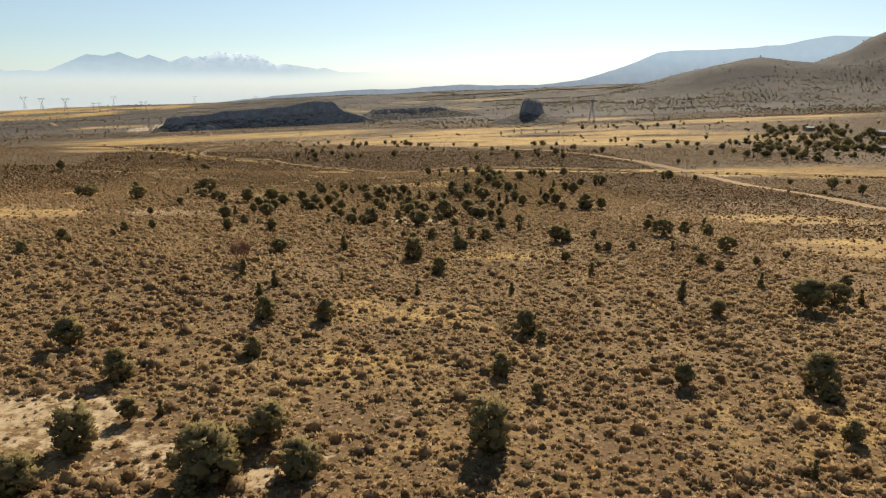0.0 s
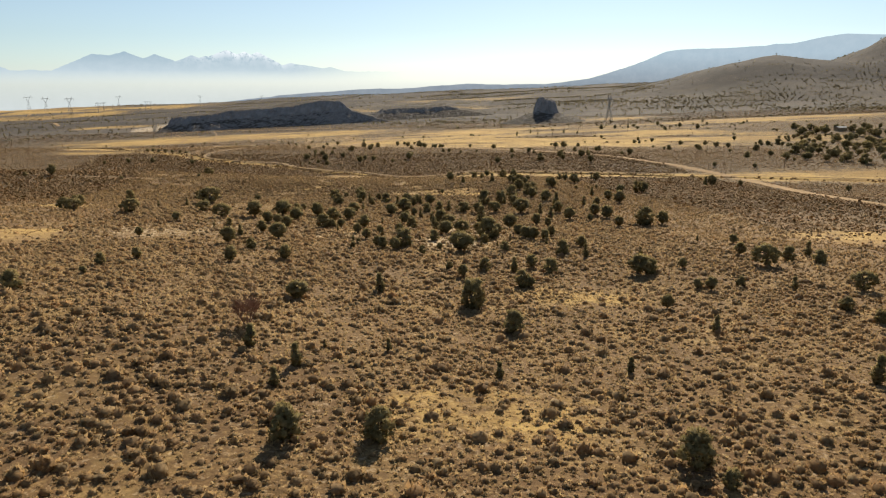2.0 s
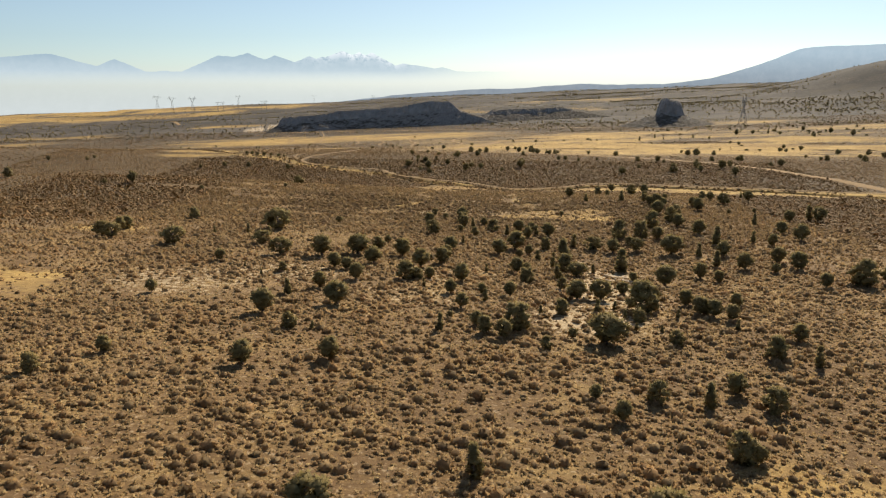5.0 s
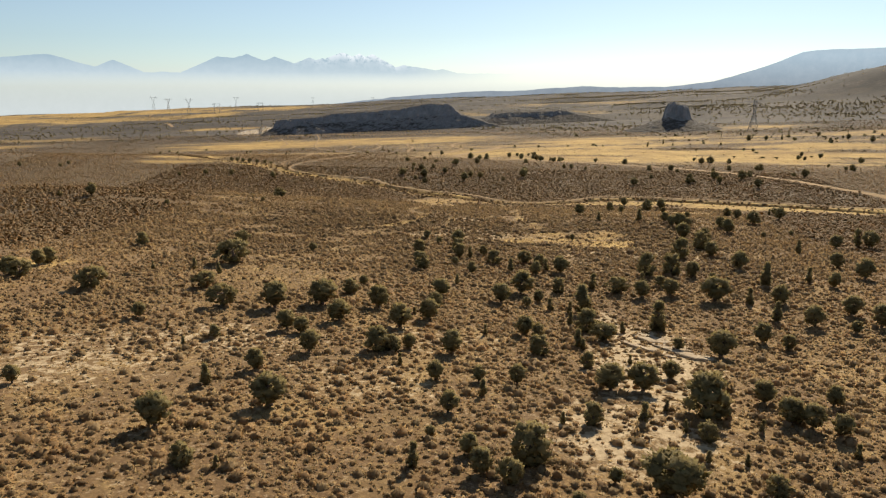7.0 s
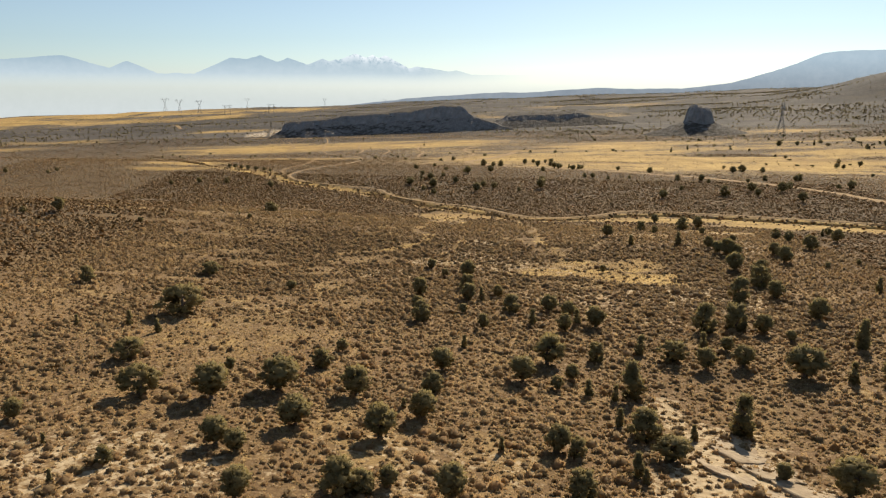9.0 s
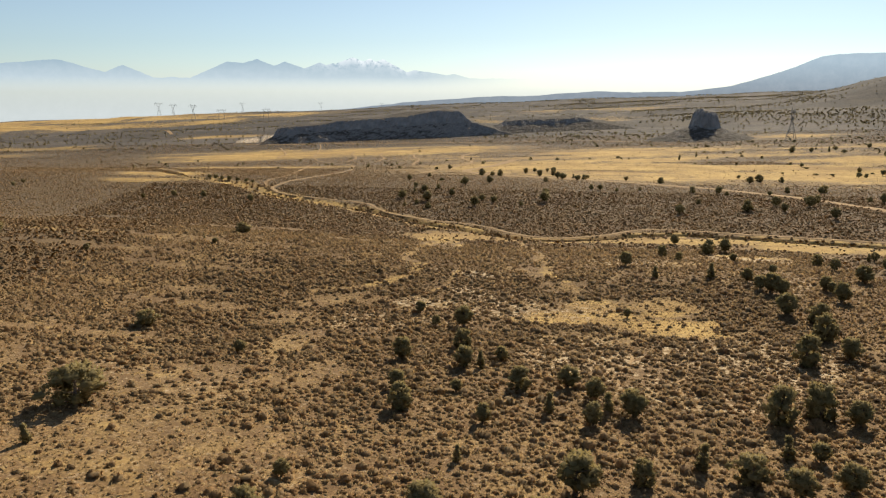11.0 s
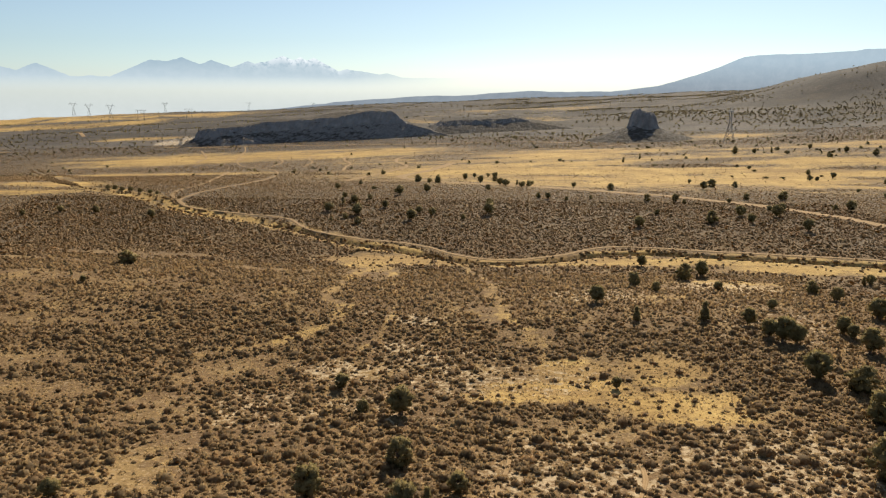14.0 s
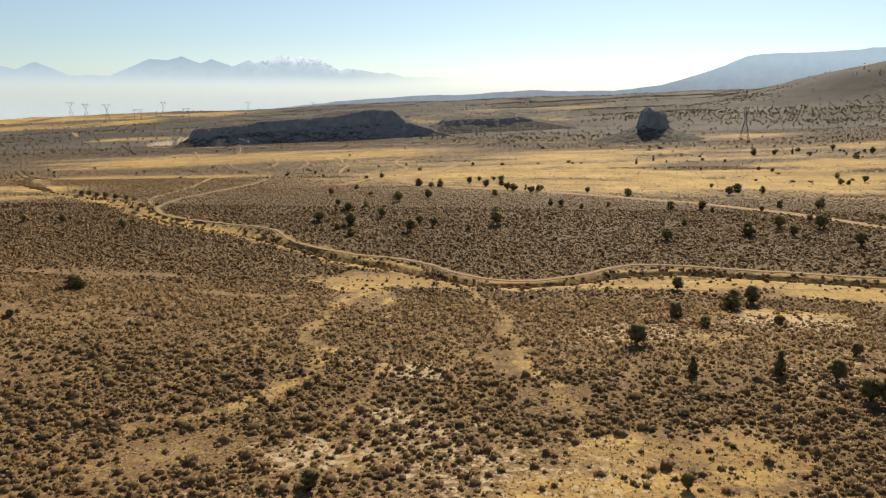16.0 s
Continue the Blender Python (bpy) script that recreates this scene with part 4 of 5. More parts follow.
def juniper_model(form, seed, detail=1.0):
    """One juniper a metre tall: twisted trunk, limbs, and a crown of many small sprays with gaps."""
    rng = np.random.default_rng(seed)
    rnd = random.Random(seed)
    # height of the crown's foot, half width, where it is widest
    foot, half, wide = {"round": (0.22, 0.41, 0.46), "cone": (0.05, 0.27, 0.30), "spread": (0.14, 0.62, 0.5), "bush": (0.02, 0.44, 0.36)}[form]
    bend = [Vector((0, 0, -0.06))]
    for i in range(4):
        bend.append(Vector((rnd.uniform(-0.05, 0.05) * (i + 1), rnd.uniform(-0.05, 0.05) * (i + 1), 0.2 * (i + 1))))
    ring = 7
    tv = [bend[i] + Vector((math.cos(2 * math.pi * j / ring), math.sin(2 * math.pi * j / ring), 0)) * 0.05 * (1.15 - 0.26 * i) * rnd.uniform(0.8, 1.2) for i in range(5) for j in range(ring)]
    tf = []
    for i in range(4):
        for j in range(ring):
            a, b = i * ring + j, i * ring + (j + 1) % ring
            tf += [(a, b, b + ring), (a, b + ring, a + ring)]
    clumps = []
    count = {"round": 58, "cone": 46, "spread": 62, "bush": 60}[form]
    for i in range(count):
        a, f = rnd.uniform(0, 2 * math.pi), rnd.random()
        z = foot + (0.97 - foot) * f
        t = (z - foot) / (1 - foot)
        env = half * (1 - abs((t - wide) / (1 - wide if t > wide else wide)) ** 2.0) ** 0.5 if form != "cone" else half * (1 - t) ** 0.7 * min(1, 0.55 + t * 3)
        r = max(env - 0.06, 0.02) * rnd.uniform(0.3, 1.0) ** 0.6 * rnd.uniform(0.85, 1.12)
        clumps.append((Vector((math.cos(a) * r, math.sin(a) * r * 0.95, z)), rnd.uniform(0.10, 0.165) * (0.8 if form == "cone" else 1.0)))
    for c, s in clumps[::4]:
        # a limb leaves the trunk below its clump
        k = min(3, max(0, int(c.z * 3.2)))
        foot_at = bend[k].lerp(bend[k + 1], 0.5)
        lv, lf = stick(foot_at, foot_at.lerp(c, 0.85), 0.022, 0.008, 4)
        tf += [(q[a] + len(tv), q[b] + len(tv), q[d] + len(tv)) for q in lf for a, b, d in ((0, 1, 2), (0, 2, 3))]
        tv += lv
    # each clump: a lumpy core of packed foliage with loose sprays all over it
    core = bmesh.new()
    bmesh.ops.create_icosphere(core, subdivisions=1, radius=1.0)
    ball = np.array([tuple(q.co) for q in core.verts])
    tri = np.array([[q.index for q in f.verts] for f in core.faces])
    core.free()
    leaves, ways = [], []
    middle = np.array((0, 0, foot + 0.42 * (1 - foot)))
    n = int(26 * detail)
    for c, s in clumps:
        bumps = 1 + 0.42 * (fbm(ball[:, 0] * 2 + c.x * 31, ball[:, 1] * 2 + ball[:, 2] * 1.7 + c.z * 17, 0.8, seed, 3) - 0.5) + rng.normal(0, 0.06, len(ball))
        v = np.array(c) + ball * bumps[:, None] * s * 0.72 * (1, 1, 0.88)
        out = unit(np.array(c) - middle)
        leaves.append(v[tri].reshape(-1, 3))
        ways.append(unit(0.9 * out + ball)[tri].reshape(-1, 3))
        d = rng.normal(0, 1, (n, 3))
        d /= np.linalg.norm(d, axis=1)[:, None]
        at = np.array(c) + d * s * rng.uniform(0.55, 0.95, n)[:, None] * (1, 1, 0.88)
        grow = d * 0.7 + (0, 0, 0.5) + rng.normal(0, 0.3, (n, 3))
        grow /= np.linalg.norm(grow, axis=1)[:, None]
        w = np.cross(grow, rng.normal(0, 1, (n, 3)))
        w /= np.linalg.norm(w, axis=1)[:, None]
        size = s * rng.uniform(0.28, 0.55, n)[:, None] / detail ** 0.4
        leaves.append(np.stack([at - w * size * 0.5, at + w * size * 0.5, at + grow * size * 1.2], 1).reshape(-1, 3))
        ways.append(np.repeat(unit(0.9 * out + d + rng.normal(0, 0.15, (n, 3))), 3, axis=0))
    leaf, way = np.concatenate(leaves), np.concatenate(ways)
    top = leaf[:, 2].max()
    return (np.array([tuple(p) for p in tv]), np.array(tf)), leaf / (1, 1, top), way, rng


MODELS = {}


FAR_LEAVES, FAR_WAYS, FAR_TRUNKS, FAR_TONES, FAR_KINDS = [], [], [], [], {}


def far_juniper(x, y, h, form="round", wide=1.0):
    """A juniper too far off to pick out: its boughs join the one distant stand."""
    rnd = random.Random(int(x * 13.7) * 7919 + int(y * 7.3))
    key = (form, rnd.randrange(3))
    if key not in FAR_KINDS:
        FAR_KINDS[key] = juniper_model(form, 90 + len(FAR_KINDS), 0.22)
    (tv, tf), leaf, way, rng = FAR_KINDS[key]
    m = np.array((pose(x, y, float(terrain(x, y)) - 0.05, 0, 0, rnd.uniform(0, 360)) @ Matrix.Diagonal((h * wide, h * wide, h, 1))))
    FAR_LEAVES.append(leaf @ m[:3, :3].T + m[:3, 3])
    FAR_WAYS.append(unit(way @ m[:3, :3].T))
    # tone rises towards the crown's top, with a chance step per tree
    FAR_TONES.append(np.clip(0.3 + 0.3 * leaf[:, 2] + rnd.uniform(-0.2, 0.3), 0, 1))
    FAR_TRUNKS.append((tv @ m[:3, :3].T + m[:3, 3], tf))


def finish_far_junipers():
    leaf = np.concatenate(FAR_LEAVES)
    way = np.concatenate(FAR_WAYS)
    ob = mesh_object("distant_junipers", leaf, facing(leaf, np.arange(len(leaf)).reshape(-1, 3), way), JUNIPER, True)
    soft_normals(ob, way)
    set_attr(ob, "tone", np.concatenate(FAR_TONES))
    tagged(ob, "dark olive junipers scattered over the far field and bench", "trees", kind="stuff")
    v, f, n = [], [], 0
    for a, b in FAR_TRUNKS:
        v.append(a)
        f.append(b + n)
        n += len(a)
    mesh_object("trunks", np.concatenate(v), np.concatenate(f), BARK, True, ob)


def juniper(x, y, h, form="round", wide=1.0):
    """A juniper with its foot on the ground at x, y, h metres tall."""
    rnd = random.Random(int(x * 13.7) * 7919 + int(y * 7.3))
    key = (form, rnd.randrange(3))
    tilt = pose(x, y, float(terrain(x, y)) - 0.05, rnd.uniform(-4, 4), rnd.uniform(-4, 4), rnd.uniform(0, 360))
    if key not in MODELS:
        (tv, tf), leaf, way, rng = juniper_model(form, len(MODELS) + 40)
        root = new("juniper")
        mesh_object("trunk", tv, tf, BARK, True, root)
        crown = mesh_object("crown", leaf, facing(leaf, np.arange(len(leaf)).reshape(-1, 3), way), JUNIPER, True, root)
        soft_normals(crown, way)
        # tone by chance for each spray, paler higher in the crown
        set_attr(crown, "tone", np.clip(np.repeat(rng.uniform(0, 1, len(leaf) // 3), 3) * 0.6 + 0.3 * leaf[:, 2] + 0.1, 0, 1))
        MODELS[key] = root
        ob = root
        ob.matrix_basis = tilt
    else:
        ob = copy_thing(MODELS[key], tilt)
    g = h * wide * rnd.uniform(0.92, 1.08)
    ob.scale = (g, g, h)
    look_ = {"round": "rounded dark olive juniper on a bare twisted trunk", "cone": "narrow upright dark green juniper", "spread": "broad spreading olive juniper with low limbs", "bush": "bushy olive juniper leafy down to the soil"}[form]
    tagged(ob, ("small " if h < 1.9 else "tall " if h > 4.2 else "") + look_, "juniper", "junipers on the slope")
    return ob


juniper(-15.4, 37.6, 1.6, "bush", 1.15)
juniper(-25.7, 38.0, 2.7, "bush", 1.15)
juniper(-14.9, 39.6, 4.0, "bush", 1.15)
juniper(-9.3, 40.5, 2.7, "bush", 1.15)
juniper(23.7, 41.4, 1.4, "cone")
juniper(-13.7, 43.3, 2.2, "round")
juniper(-24.9, 43.3, 3.4, "bush", 1.15)
juniper(3.0, 44.4, 4.2, "bush", 0.95)
juniper(-12.3, 45.0, 3.1, "round", 1.15)
juniper(29.2, 46.8, 1.8, "bush")
juniper(-23.2, 47.7, 2.0, "round")
juniper(-21.4, 48.9, 1.4, "cone")
juniper(7.3, 53.2, 1.5, "round")
juniper(31.2, 53.8, 2.0, "bush")
juniper(-27.3, 55.2, 3.0, "bush", 0.95)
juniper(31.7, 56.3, 3.6, "bush", 0.95)
juniper(20.3, 56.5, 2.4, "round")
juniper(4.7, 58.2, 2.3, "bush")
juniper(-18.1, 62.3, 2.0, "bush")
juniper(-35.1, 62.4, 3.3, "round", 1.15)
juniper(9.6, 68.3, 1.5, "bush")
juniper(8.2, 71.2, 2.9, "bush", 0.95)
juniper(-19.5, 72.7, 2.9, "bush")
juniper(-13.1, 73.3, 2.8, "bush")
juniper(9.7, 74.9, 1.2, "cone")
juniper(31.5, 79.2, 2.4, "round")
juniper(-22.4, 81.5, 1.7, "cone", 1.1)
juniper(44.2, 82.9, 4.4, "round", 1.3)
juniper(48.9, 86.1, 3.3, "spread")
juniper(-21.6, 86.1, 2.3, "cone", 1.1)
juniper(52.6, 86.5, 2.2, "cone")
juniper(-3.7, 87.0, 1.6, "cone", 1.1)
juniper(30.2, 88.0, 2.9, "cone")
juniper(-26.5, 89.4, 2.4, "cone", 1.1)
juniper(8.5, 89.5, 1.7, "cone", 1.1)
juniper(-20.0, 91.3, 0.9, "cone")
juniper(-14.0, 92.1, 1.4, "cone")
juniper(-52.2, 93.0, 0.9, "bush")
juniper(55.3, 95.2, 2.3, "round")
juniper(43.9, 96.0, 2.3, "cone")
juniper(-59.9, 97.3, 2.0, "bush")
juniper(-1.3, 102.4, 2.8, "bush")
juniper(22.2, 105.2, 2.2, "cone")
juniper(-58.2, 105.5, 2.5, "bush")
juniper(43.3, 109.5, 1.9, "bush")
juniper(-26.6, 110.4, 2.6, "round", 1.2)
juniper(-5.3, 112.4, 4.3, "bush", 0.85)
juniper(50.5, 112.9, 1.7, "round")
juniper(42.7, 116.0, 2.0, "bush")
juniper(20.1, 117.0, 2.1, "round")
juniper(-56.4, 117.7, 1.3, "round")
juniper(-17.4, 117.8, 2.9, "cone", 1.1)
juniper(57.9, 118.3, 1.6, "round")
juniper(2.1, 125.8, 2.8, "bush", 0.85)
juniper(3.1, 125.8, 1.8, "round")
juniper(-58.6, 126.4, 2.1, "bush")
juniper(51.0, 126.6, 3.2, "spread")
juniper(41.4, 127.2, 2.2, "cone")
juniper(29.7, 127.7, 2.2, "round")
juniper(27.9, 128.3, 1.8, "round")
juniper(34.5, 129.6, 1.8, "bush")
juniper(-6.3, 131.1, 2.1, "round")
juniper(-56.7, 134.2, 2.0, "round")
juniper(-42.4, 134.9, 2.8, "round")
juniper(-8.4, 135.6, 1.6, "round")
juniper(-2.8, 136.5, 2.4, "bush")
juniper(1.8, 136.5, 2.7, "cone")
juniper(21.6, 137.0, 3.6, "round", 1.3)
juniper(7.5, 137.1, 2.7, "bush")
juniper(23.6, 137.9, 2.9, "bush")
juniper(-34.9, 139.1, 2.8, "round")
juniper(5.0, 140.4, 2.5, "round")
juniper(30.0, 141.8, 2.0, "round")
juniper(44.8, 144.5, 4.1, "spread")
juniper(54.9, 147.0, 2.6, "bush")
juniper(-43.1, 149.2, 2.2, "bush")
juniper(50.8, 149.4, 2.9, "bush")
juniper(-13.2, 149.5, 1.6, "bush")
juniper(-40.5, 149.5, 1.2, "cone")
juniper(15.7, 150.6, 2.6, "cone")
juniper(-18.2, 151.9, 2.6, "round")
juniper(11.8, 152.2, 2.9, "bush")
juniper(-20.5, 153.3, 2.5, "round")
juniper(-26.0, 153.3, 2.3, "cone")
juniper(-6.4, 153.5, 4.0, "round", 1.3)
juniper(26.1, 153.5, 1.7, "cone")
juniper(-10.3, 154.6, 1.4, "round")
juniper(44.5, 154.9, 2.6, "round")
juniper(1.7, 155.2, 2.0, "bush")
juniper(57.1, 155.4, 3.0, "cone")
juniper(-49.2, 155.6, 3.5, "round", 1.1)
juniper(-16.8, 156.2, 3.9, "bush", 1.1)
juniper(-21.9, 156.5, 2.1, "round")
juniper(-25.7, 159.4, 1.1, "round")
juniper(16.5, 159.8, 2.6, "round")
juniper(-2.4, 160.0, 1.2, "cone")
juniper(0.7, 160.1, 1.2, "cone")
juniper(-68.5, 161.9, 2.1, "round")
juniper(-41.7, 162.7, 3.6, "round", 1.1)
juniper(10.4, 163.5, 1.6, "cone")
juniper(-1.6, 164.5, 2.0, "bush")
juniper(-25.0, 165.2, 2.4, "round")
juniper(-14.3, 165.2, 1.4, "cone")
juniper(-11.6, 165.6, 2.4, "bush")
juniper(-3.3, 165.9, 1.4, "cone")
juniper(-50.3, 166.5, 2.5, "cone")
juniper(-6.9, 167.1, 2.2, "cone")
juniper(3.6, 167.2, 1.5, "cone")
juniper(10.6, 167.7, 2.5, "round")
juniper(8.6, 169.3, 2.8, "round")
juniper(49.2, 170.1, 2.2, "round")
juniper(7.0, 170.4, 2.9, "round")
juniper(-0.6, 170.5, 4.8, "bush", 1.1)
juniper(-22.4, 170.5, 2.0, "cone")
juniper(-4.3, 170.9, 1.3, "cone")
juniper(7.9, 171.1, 1.8, "bush")
juniper(-47.3, 172.0, 2.7, "round")
juniper(43.1, 173.4, 1.4, "cone")
juniper(-27.8, 173.9, 2.4, "round")
juniper(-23.2, 174.8, 2.0, "round")
juniper(-19.1, 175.0, 2.5, "round")
juniper(6.0, 175.7, 2.8, "round")
juniper(-9.3, 176.0, 3.2, "round", 1.3)
juniper(-5.9, 176.6, 3.4, "round", 1.1)
juniper(13.1, 176.8, 2.5, "round")
juniper(1.7, 178.0, 2.6, "round")
juniper(-32.7, 178.3, 1.5, "cone")
juniper(-59.5, 178.5, 1.3, "cone")
juniper(-44.1, 179.8, 3.0, "round", 1.1)
juniper(-2.3, 181.8, 2.3, "round")
juniper(-57.5, 182.5, 1.9, "bush")
juniper(-36.6, 182.8, 3.3, "bush", 1.1)
juniper(-34.9, 183.3, 2.2, "bush", 1.1)
juniper(-11.4, 183.6, 2.1, "bush")
juniper(-27.6, 184.5, 3.3, "round", 1.1)
juniper(-65.1, 184.7, 1.2, "cone")
juniper(-32.9, 184.8, 2.2, "round")
juniper(-6.3, 186.6, 1.3, "cone")
juniper(-17.2, 187.1, 2.8, "bush", 1.1)
juniper(-48.0, 187.4, 2.4, "round", 1.1)
juniper(-71.6, 188.6, 2.4, "round")
juniper(-50.4, 188.6, 3.0, "round", 1.1)
juniper(-11.7, 191.2, 1.7, "cone")
juniper(-12.4, 192.4, 2.6, "cone", 1.15)
juniper(-36.2, 194.0, 3.8, "round", 1.1)
juniper(5.7, 194.3, 3.9, "round", 1.25)
juniper(-45.1, 194.3, 3.4, "round", 1.1)
juniper(-24.6, 194.4, 1.7, "cone")
juniper(-17.6, 195.0, 2.3, "bush")
juniper(-19.5, 195.7, 3.0, "round", 1.1)
juniper(0.6, 196.0, 2.0, "round")
juniper(-8.8, 197.1, 2.9, "round", 1.35)
juniper(-63.9, 197.4, 3.6, "spread", 1.1)
juniper(32.6, 198.4, 2.9, "round")
juniper(-56.1, 198.4, 4.3, "round", 1.1)
juniper(15.5, 199.9, 2.4, "round")
juniper(-33.4, 199.9, 3.4, "round", 1.1)
juniper(-11.0, 201.8, 3.7, "bush", 1.1)
juniper(-88.1, 202.0, 3.9, "spread", 1.1)
juniper(39.9, 202.1, 5.2, "bush")
juniper(-35.9, 202.2, 1.3, "cone", 1.15)
juniper(-50.4, 202.9, 4.3, "round", 1.25)
juniper(13.1, 203.0, 3.3, "round")
juniper(-5.8, 203.9, 1.9, "cone")
juniper(44.8, 203.9, 3.8, "round")
juniper(-41.7, 203.9, 3.8, "round", 1.1)
juniper(-13.2, 204.4, 2.4, "cone")
juniper(-105.2, 206.8, 3.4, "spread", 1.1)
juniper(-0.6, 207.1, 5.0, "cone", 1.15)
juniper(-71.7, 207.1, 2.9, "spread", 1.1)
juniper(-58.6, 207.5, 1.8, "round")
juniper(-108.0, 208.0, 3.5, "spread")
juniper(-34.1, 208.4, 2.6, "bush", 1.1)
juniper(28.0, 210.8, 2.1, "round")
juniper(-48.7, 211.9, 2.7, "bush")
juniper(-13.3, 212.9, 2.2, "cone")
juniper(-16.2, 213.2, 2.3, "cone", 1.15)
juniper(23.0, 213.2, 3.7, "round")
juniper(-20.0, 213.9, 1.9, "round")
juniper(-11.2, 214.8, 5.1, "cone", 1.15)
juniper(33.1, 215.1, 4.0, "round")
juniper(-24.2, 215.5, 3.6, "round", 1.1)
juniper(18.4, 215.6, 3.5, "cone")
juniper(-34.3, 215.9, 3.2, "round", 1.1)
juniper(-110.2, 217.5, 3.4, "round")
juniper(-18.3, 217.7, 2.4, "round")
juniper(-75.0, 218.6, 2.2, "cone")
juniper(-48.4, 218.6, 1.9, "round")
juniper(-88.4, 219.5, 1.7, "cone")
juniper(-110.6, 220.8, 3.3, "bush")
juniper(31.0, 221.1, 3.7, "round")
juniper(-81.1, 221.3, 2.4, "cone")
juniper(-21.4, 223.3, 4.5, "round", 1.1)
juniper(16.9, 225.5, 3.1, "cone")
juniper(22.0, 226.5, 3.8, "round")
juniper(-33.2, 226.6, 2.0, "cone")
juniper(-15.1, 226.8, 3.0, "bush")
juniper(11.5, 227.1, 4.7, "round", 1.25)
juniper(-0.6, 227.7, 3.4, "round")
juniper(-77.3, 229.0, 5.2, "spread", 1.2)
juniper(4.5, 229.8, 3.4, "round")
juniper(-4.7, 229.8, 3.3, "spread", 1.1)
juniper(-9.1, 231.3, 3.2, "cone")
juniper(0.3, 235.3, 2.9, "cone")
juniper(3.5, 235.7, 2.4, "round")
juniper(-31.9, 236.7, 2.7, "round")
juniper(-42.0, 238.1, 3.8, "bush", 0.9)
juniper(-19.5, 239.3, 3.2, "round")
juniper(23.4, 241.3, 5.0, "cone")
juniper(-24.6, 241.8, 3.0, "cone")
juniper(35.9, 242.8, 3.3, "round")
juniper(-14.8, 243.0, 3.9, "round", 1.1)
juniper(14.3, 243.5, 2.0, "round")
juniper(-17.6, 243.5, 3.0, "cone")
juniper(1.8, 244.8, 5.2, "bush", 0.9)
juniper(-44.2, 245.5, 2.9, "round")
juniper(11.1, 246.5, 3.5, "round")
juniper(-36.6, 247.0, 1.9, "round")
juniper(32.9, 247.4, 3.2, "cone")
juniper(7.3, 248.0, 4.9, "bush", 0.9)
juniper(-19.0, 248.1, 3.2, "round")
juniper(-28.6, 250.0, 3.5, "bush")
juniper(-110.4, 250.9, 3.6, "bush")
juniper(-22.5, 252.1, 3.3, "round")
juniper(45.3, 253.1, 4.6, "round")
far_juniper(149.3, 254.5, 4.1, "round")
juniper(-71.2, 256.6, 2.2, "round")
juniper(22.5, 257.6, 4.4, "round")
juniper(-37.3, 257.6, 3.7, "round")
juniper(-34.9, 258.2, 2.9, "cone")
juniper(-46.8, 259.6, 3.9, "round")
juniper(-32.3, 262.0, 2.6, "round")
juniper(44.6, 266.1, 3.8, "round")
juniper(-39.2, 268.1, 3.8, "bush")
juniper(-94.0, 268.3, 3.2, "spread", 1.2)
juniper(12.6, 270.7, 5.2, "bush", 0.9)
juniper(20.0, 275.2, 4.1, "round")
juniper(-41.3, 284.1, 4.3, "round")
juniper(-46.5, 284.6, 2.1, "bush")
far_juniper(154.8, 284.9, 5.2, "round")
juniper(20.0, 286.3, 5.2, "bush", 0.9)
juniper(43.4, 288.0, 3.8, "cone")
juniper(-51.3, 292.9, 2.7, "round")
juniper(-11.7, 296.6, 2.0, "round")
juniper(22.4, 297.5, 4.4, "bush")
juniper(18.0, 301.3, 4.9, "round")
juniper(57.3, 303.0, 4.0, "round")
juniper(66.3, 305.0, 5.2, "round")
far_juniper(64.7, 309.0, 5.2, "cone")
juniper(42.4, 315.5, 1.7, "round")
juniper(32.7, 316.5, 4.7, "round")
juniper(21.5, 318.3, 3.6, "round", 1.15)
juniper(19.3, 318.6, 4.8, "round", 1.15)
far_juniper(154.9, 320.1, 3.1, "round")
juniper(17.6, 320.3, 3.7, "round")
juniper(52.0, 323.0, 1.7, "round")
juniper(-146.6, 323.2, 2.0, "round")
juniper(33.0, 323.7, 2.9, "round")
far_juniper(183.6, 325.0, 3.1, "round")
juniper(-188.6, 325.8, 2.5, "round")
juniper(32.8, 326.2, 3.6, "round")
juniper(16.6, 327.8, 3.5, "round")
juniper(9.1, 329.1, 4.0, "cone")
juniper(-3.2, 329.7, 3.1, "cone")
juniper(-180.0, 330.8, 5.1, "round")
far_juniper(-243.1, 339.8, 4.5, "bush")
juniper(45.5, 340.6, 4.7, "round")
juniper(25.2, 340.8, 2.4, "round")
juniper(-120.7, 342.3, 1.8, "round")
juniper(47.5, 342.3, 2.2, "round")
juniper(-8.8, 344.1, 4.0, "round")
far_juniper(107.8, 345.6, 5.2, "round")
far_juniper(105.2, 345.9, 4.5, "cone")
juniper(-127.0, 348.1, 1.6, "cone")
far_juniper(122.1, 349.3, 3.0, "round")
juniper(43.8, 354.5, 3.6, "round")
juniper(5.8, 357.3, 2.4, "bush")
juniper(20.4, 360.5, 2.4, "round")
juniper(59.4, 361.6, 4.5, "round")
juniper(42.9, 364.7, 3.4, "bush")
juniper(2.7, 366.6, 3.6, "bush")
juniper(-125.4, 369.8, 3.9, "bush", 1.35)
juniper(60.4, 377.6, 2.6, "cone")
juniper(17.0, 378.1, 4.7, "bush")
juniper(62.3, 378.2, 2.9, "round")
juniper(22.6, 383.4, 4.6, "round")
juniper(10.1, 397.8, 3.6, "round")
far_juniper(72.2, 441.7, 4.6, "round")
far_juniper(58.4, 455.5, 3.7, "round")
far_juniper(45.3, 457.3, 5.2, "bush")
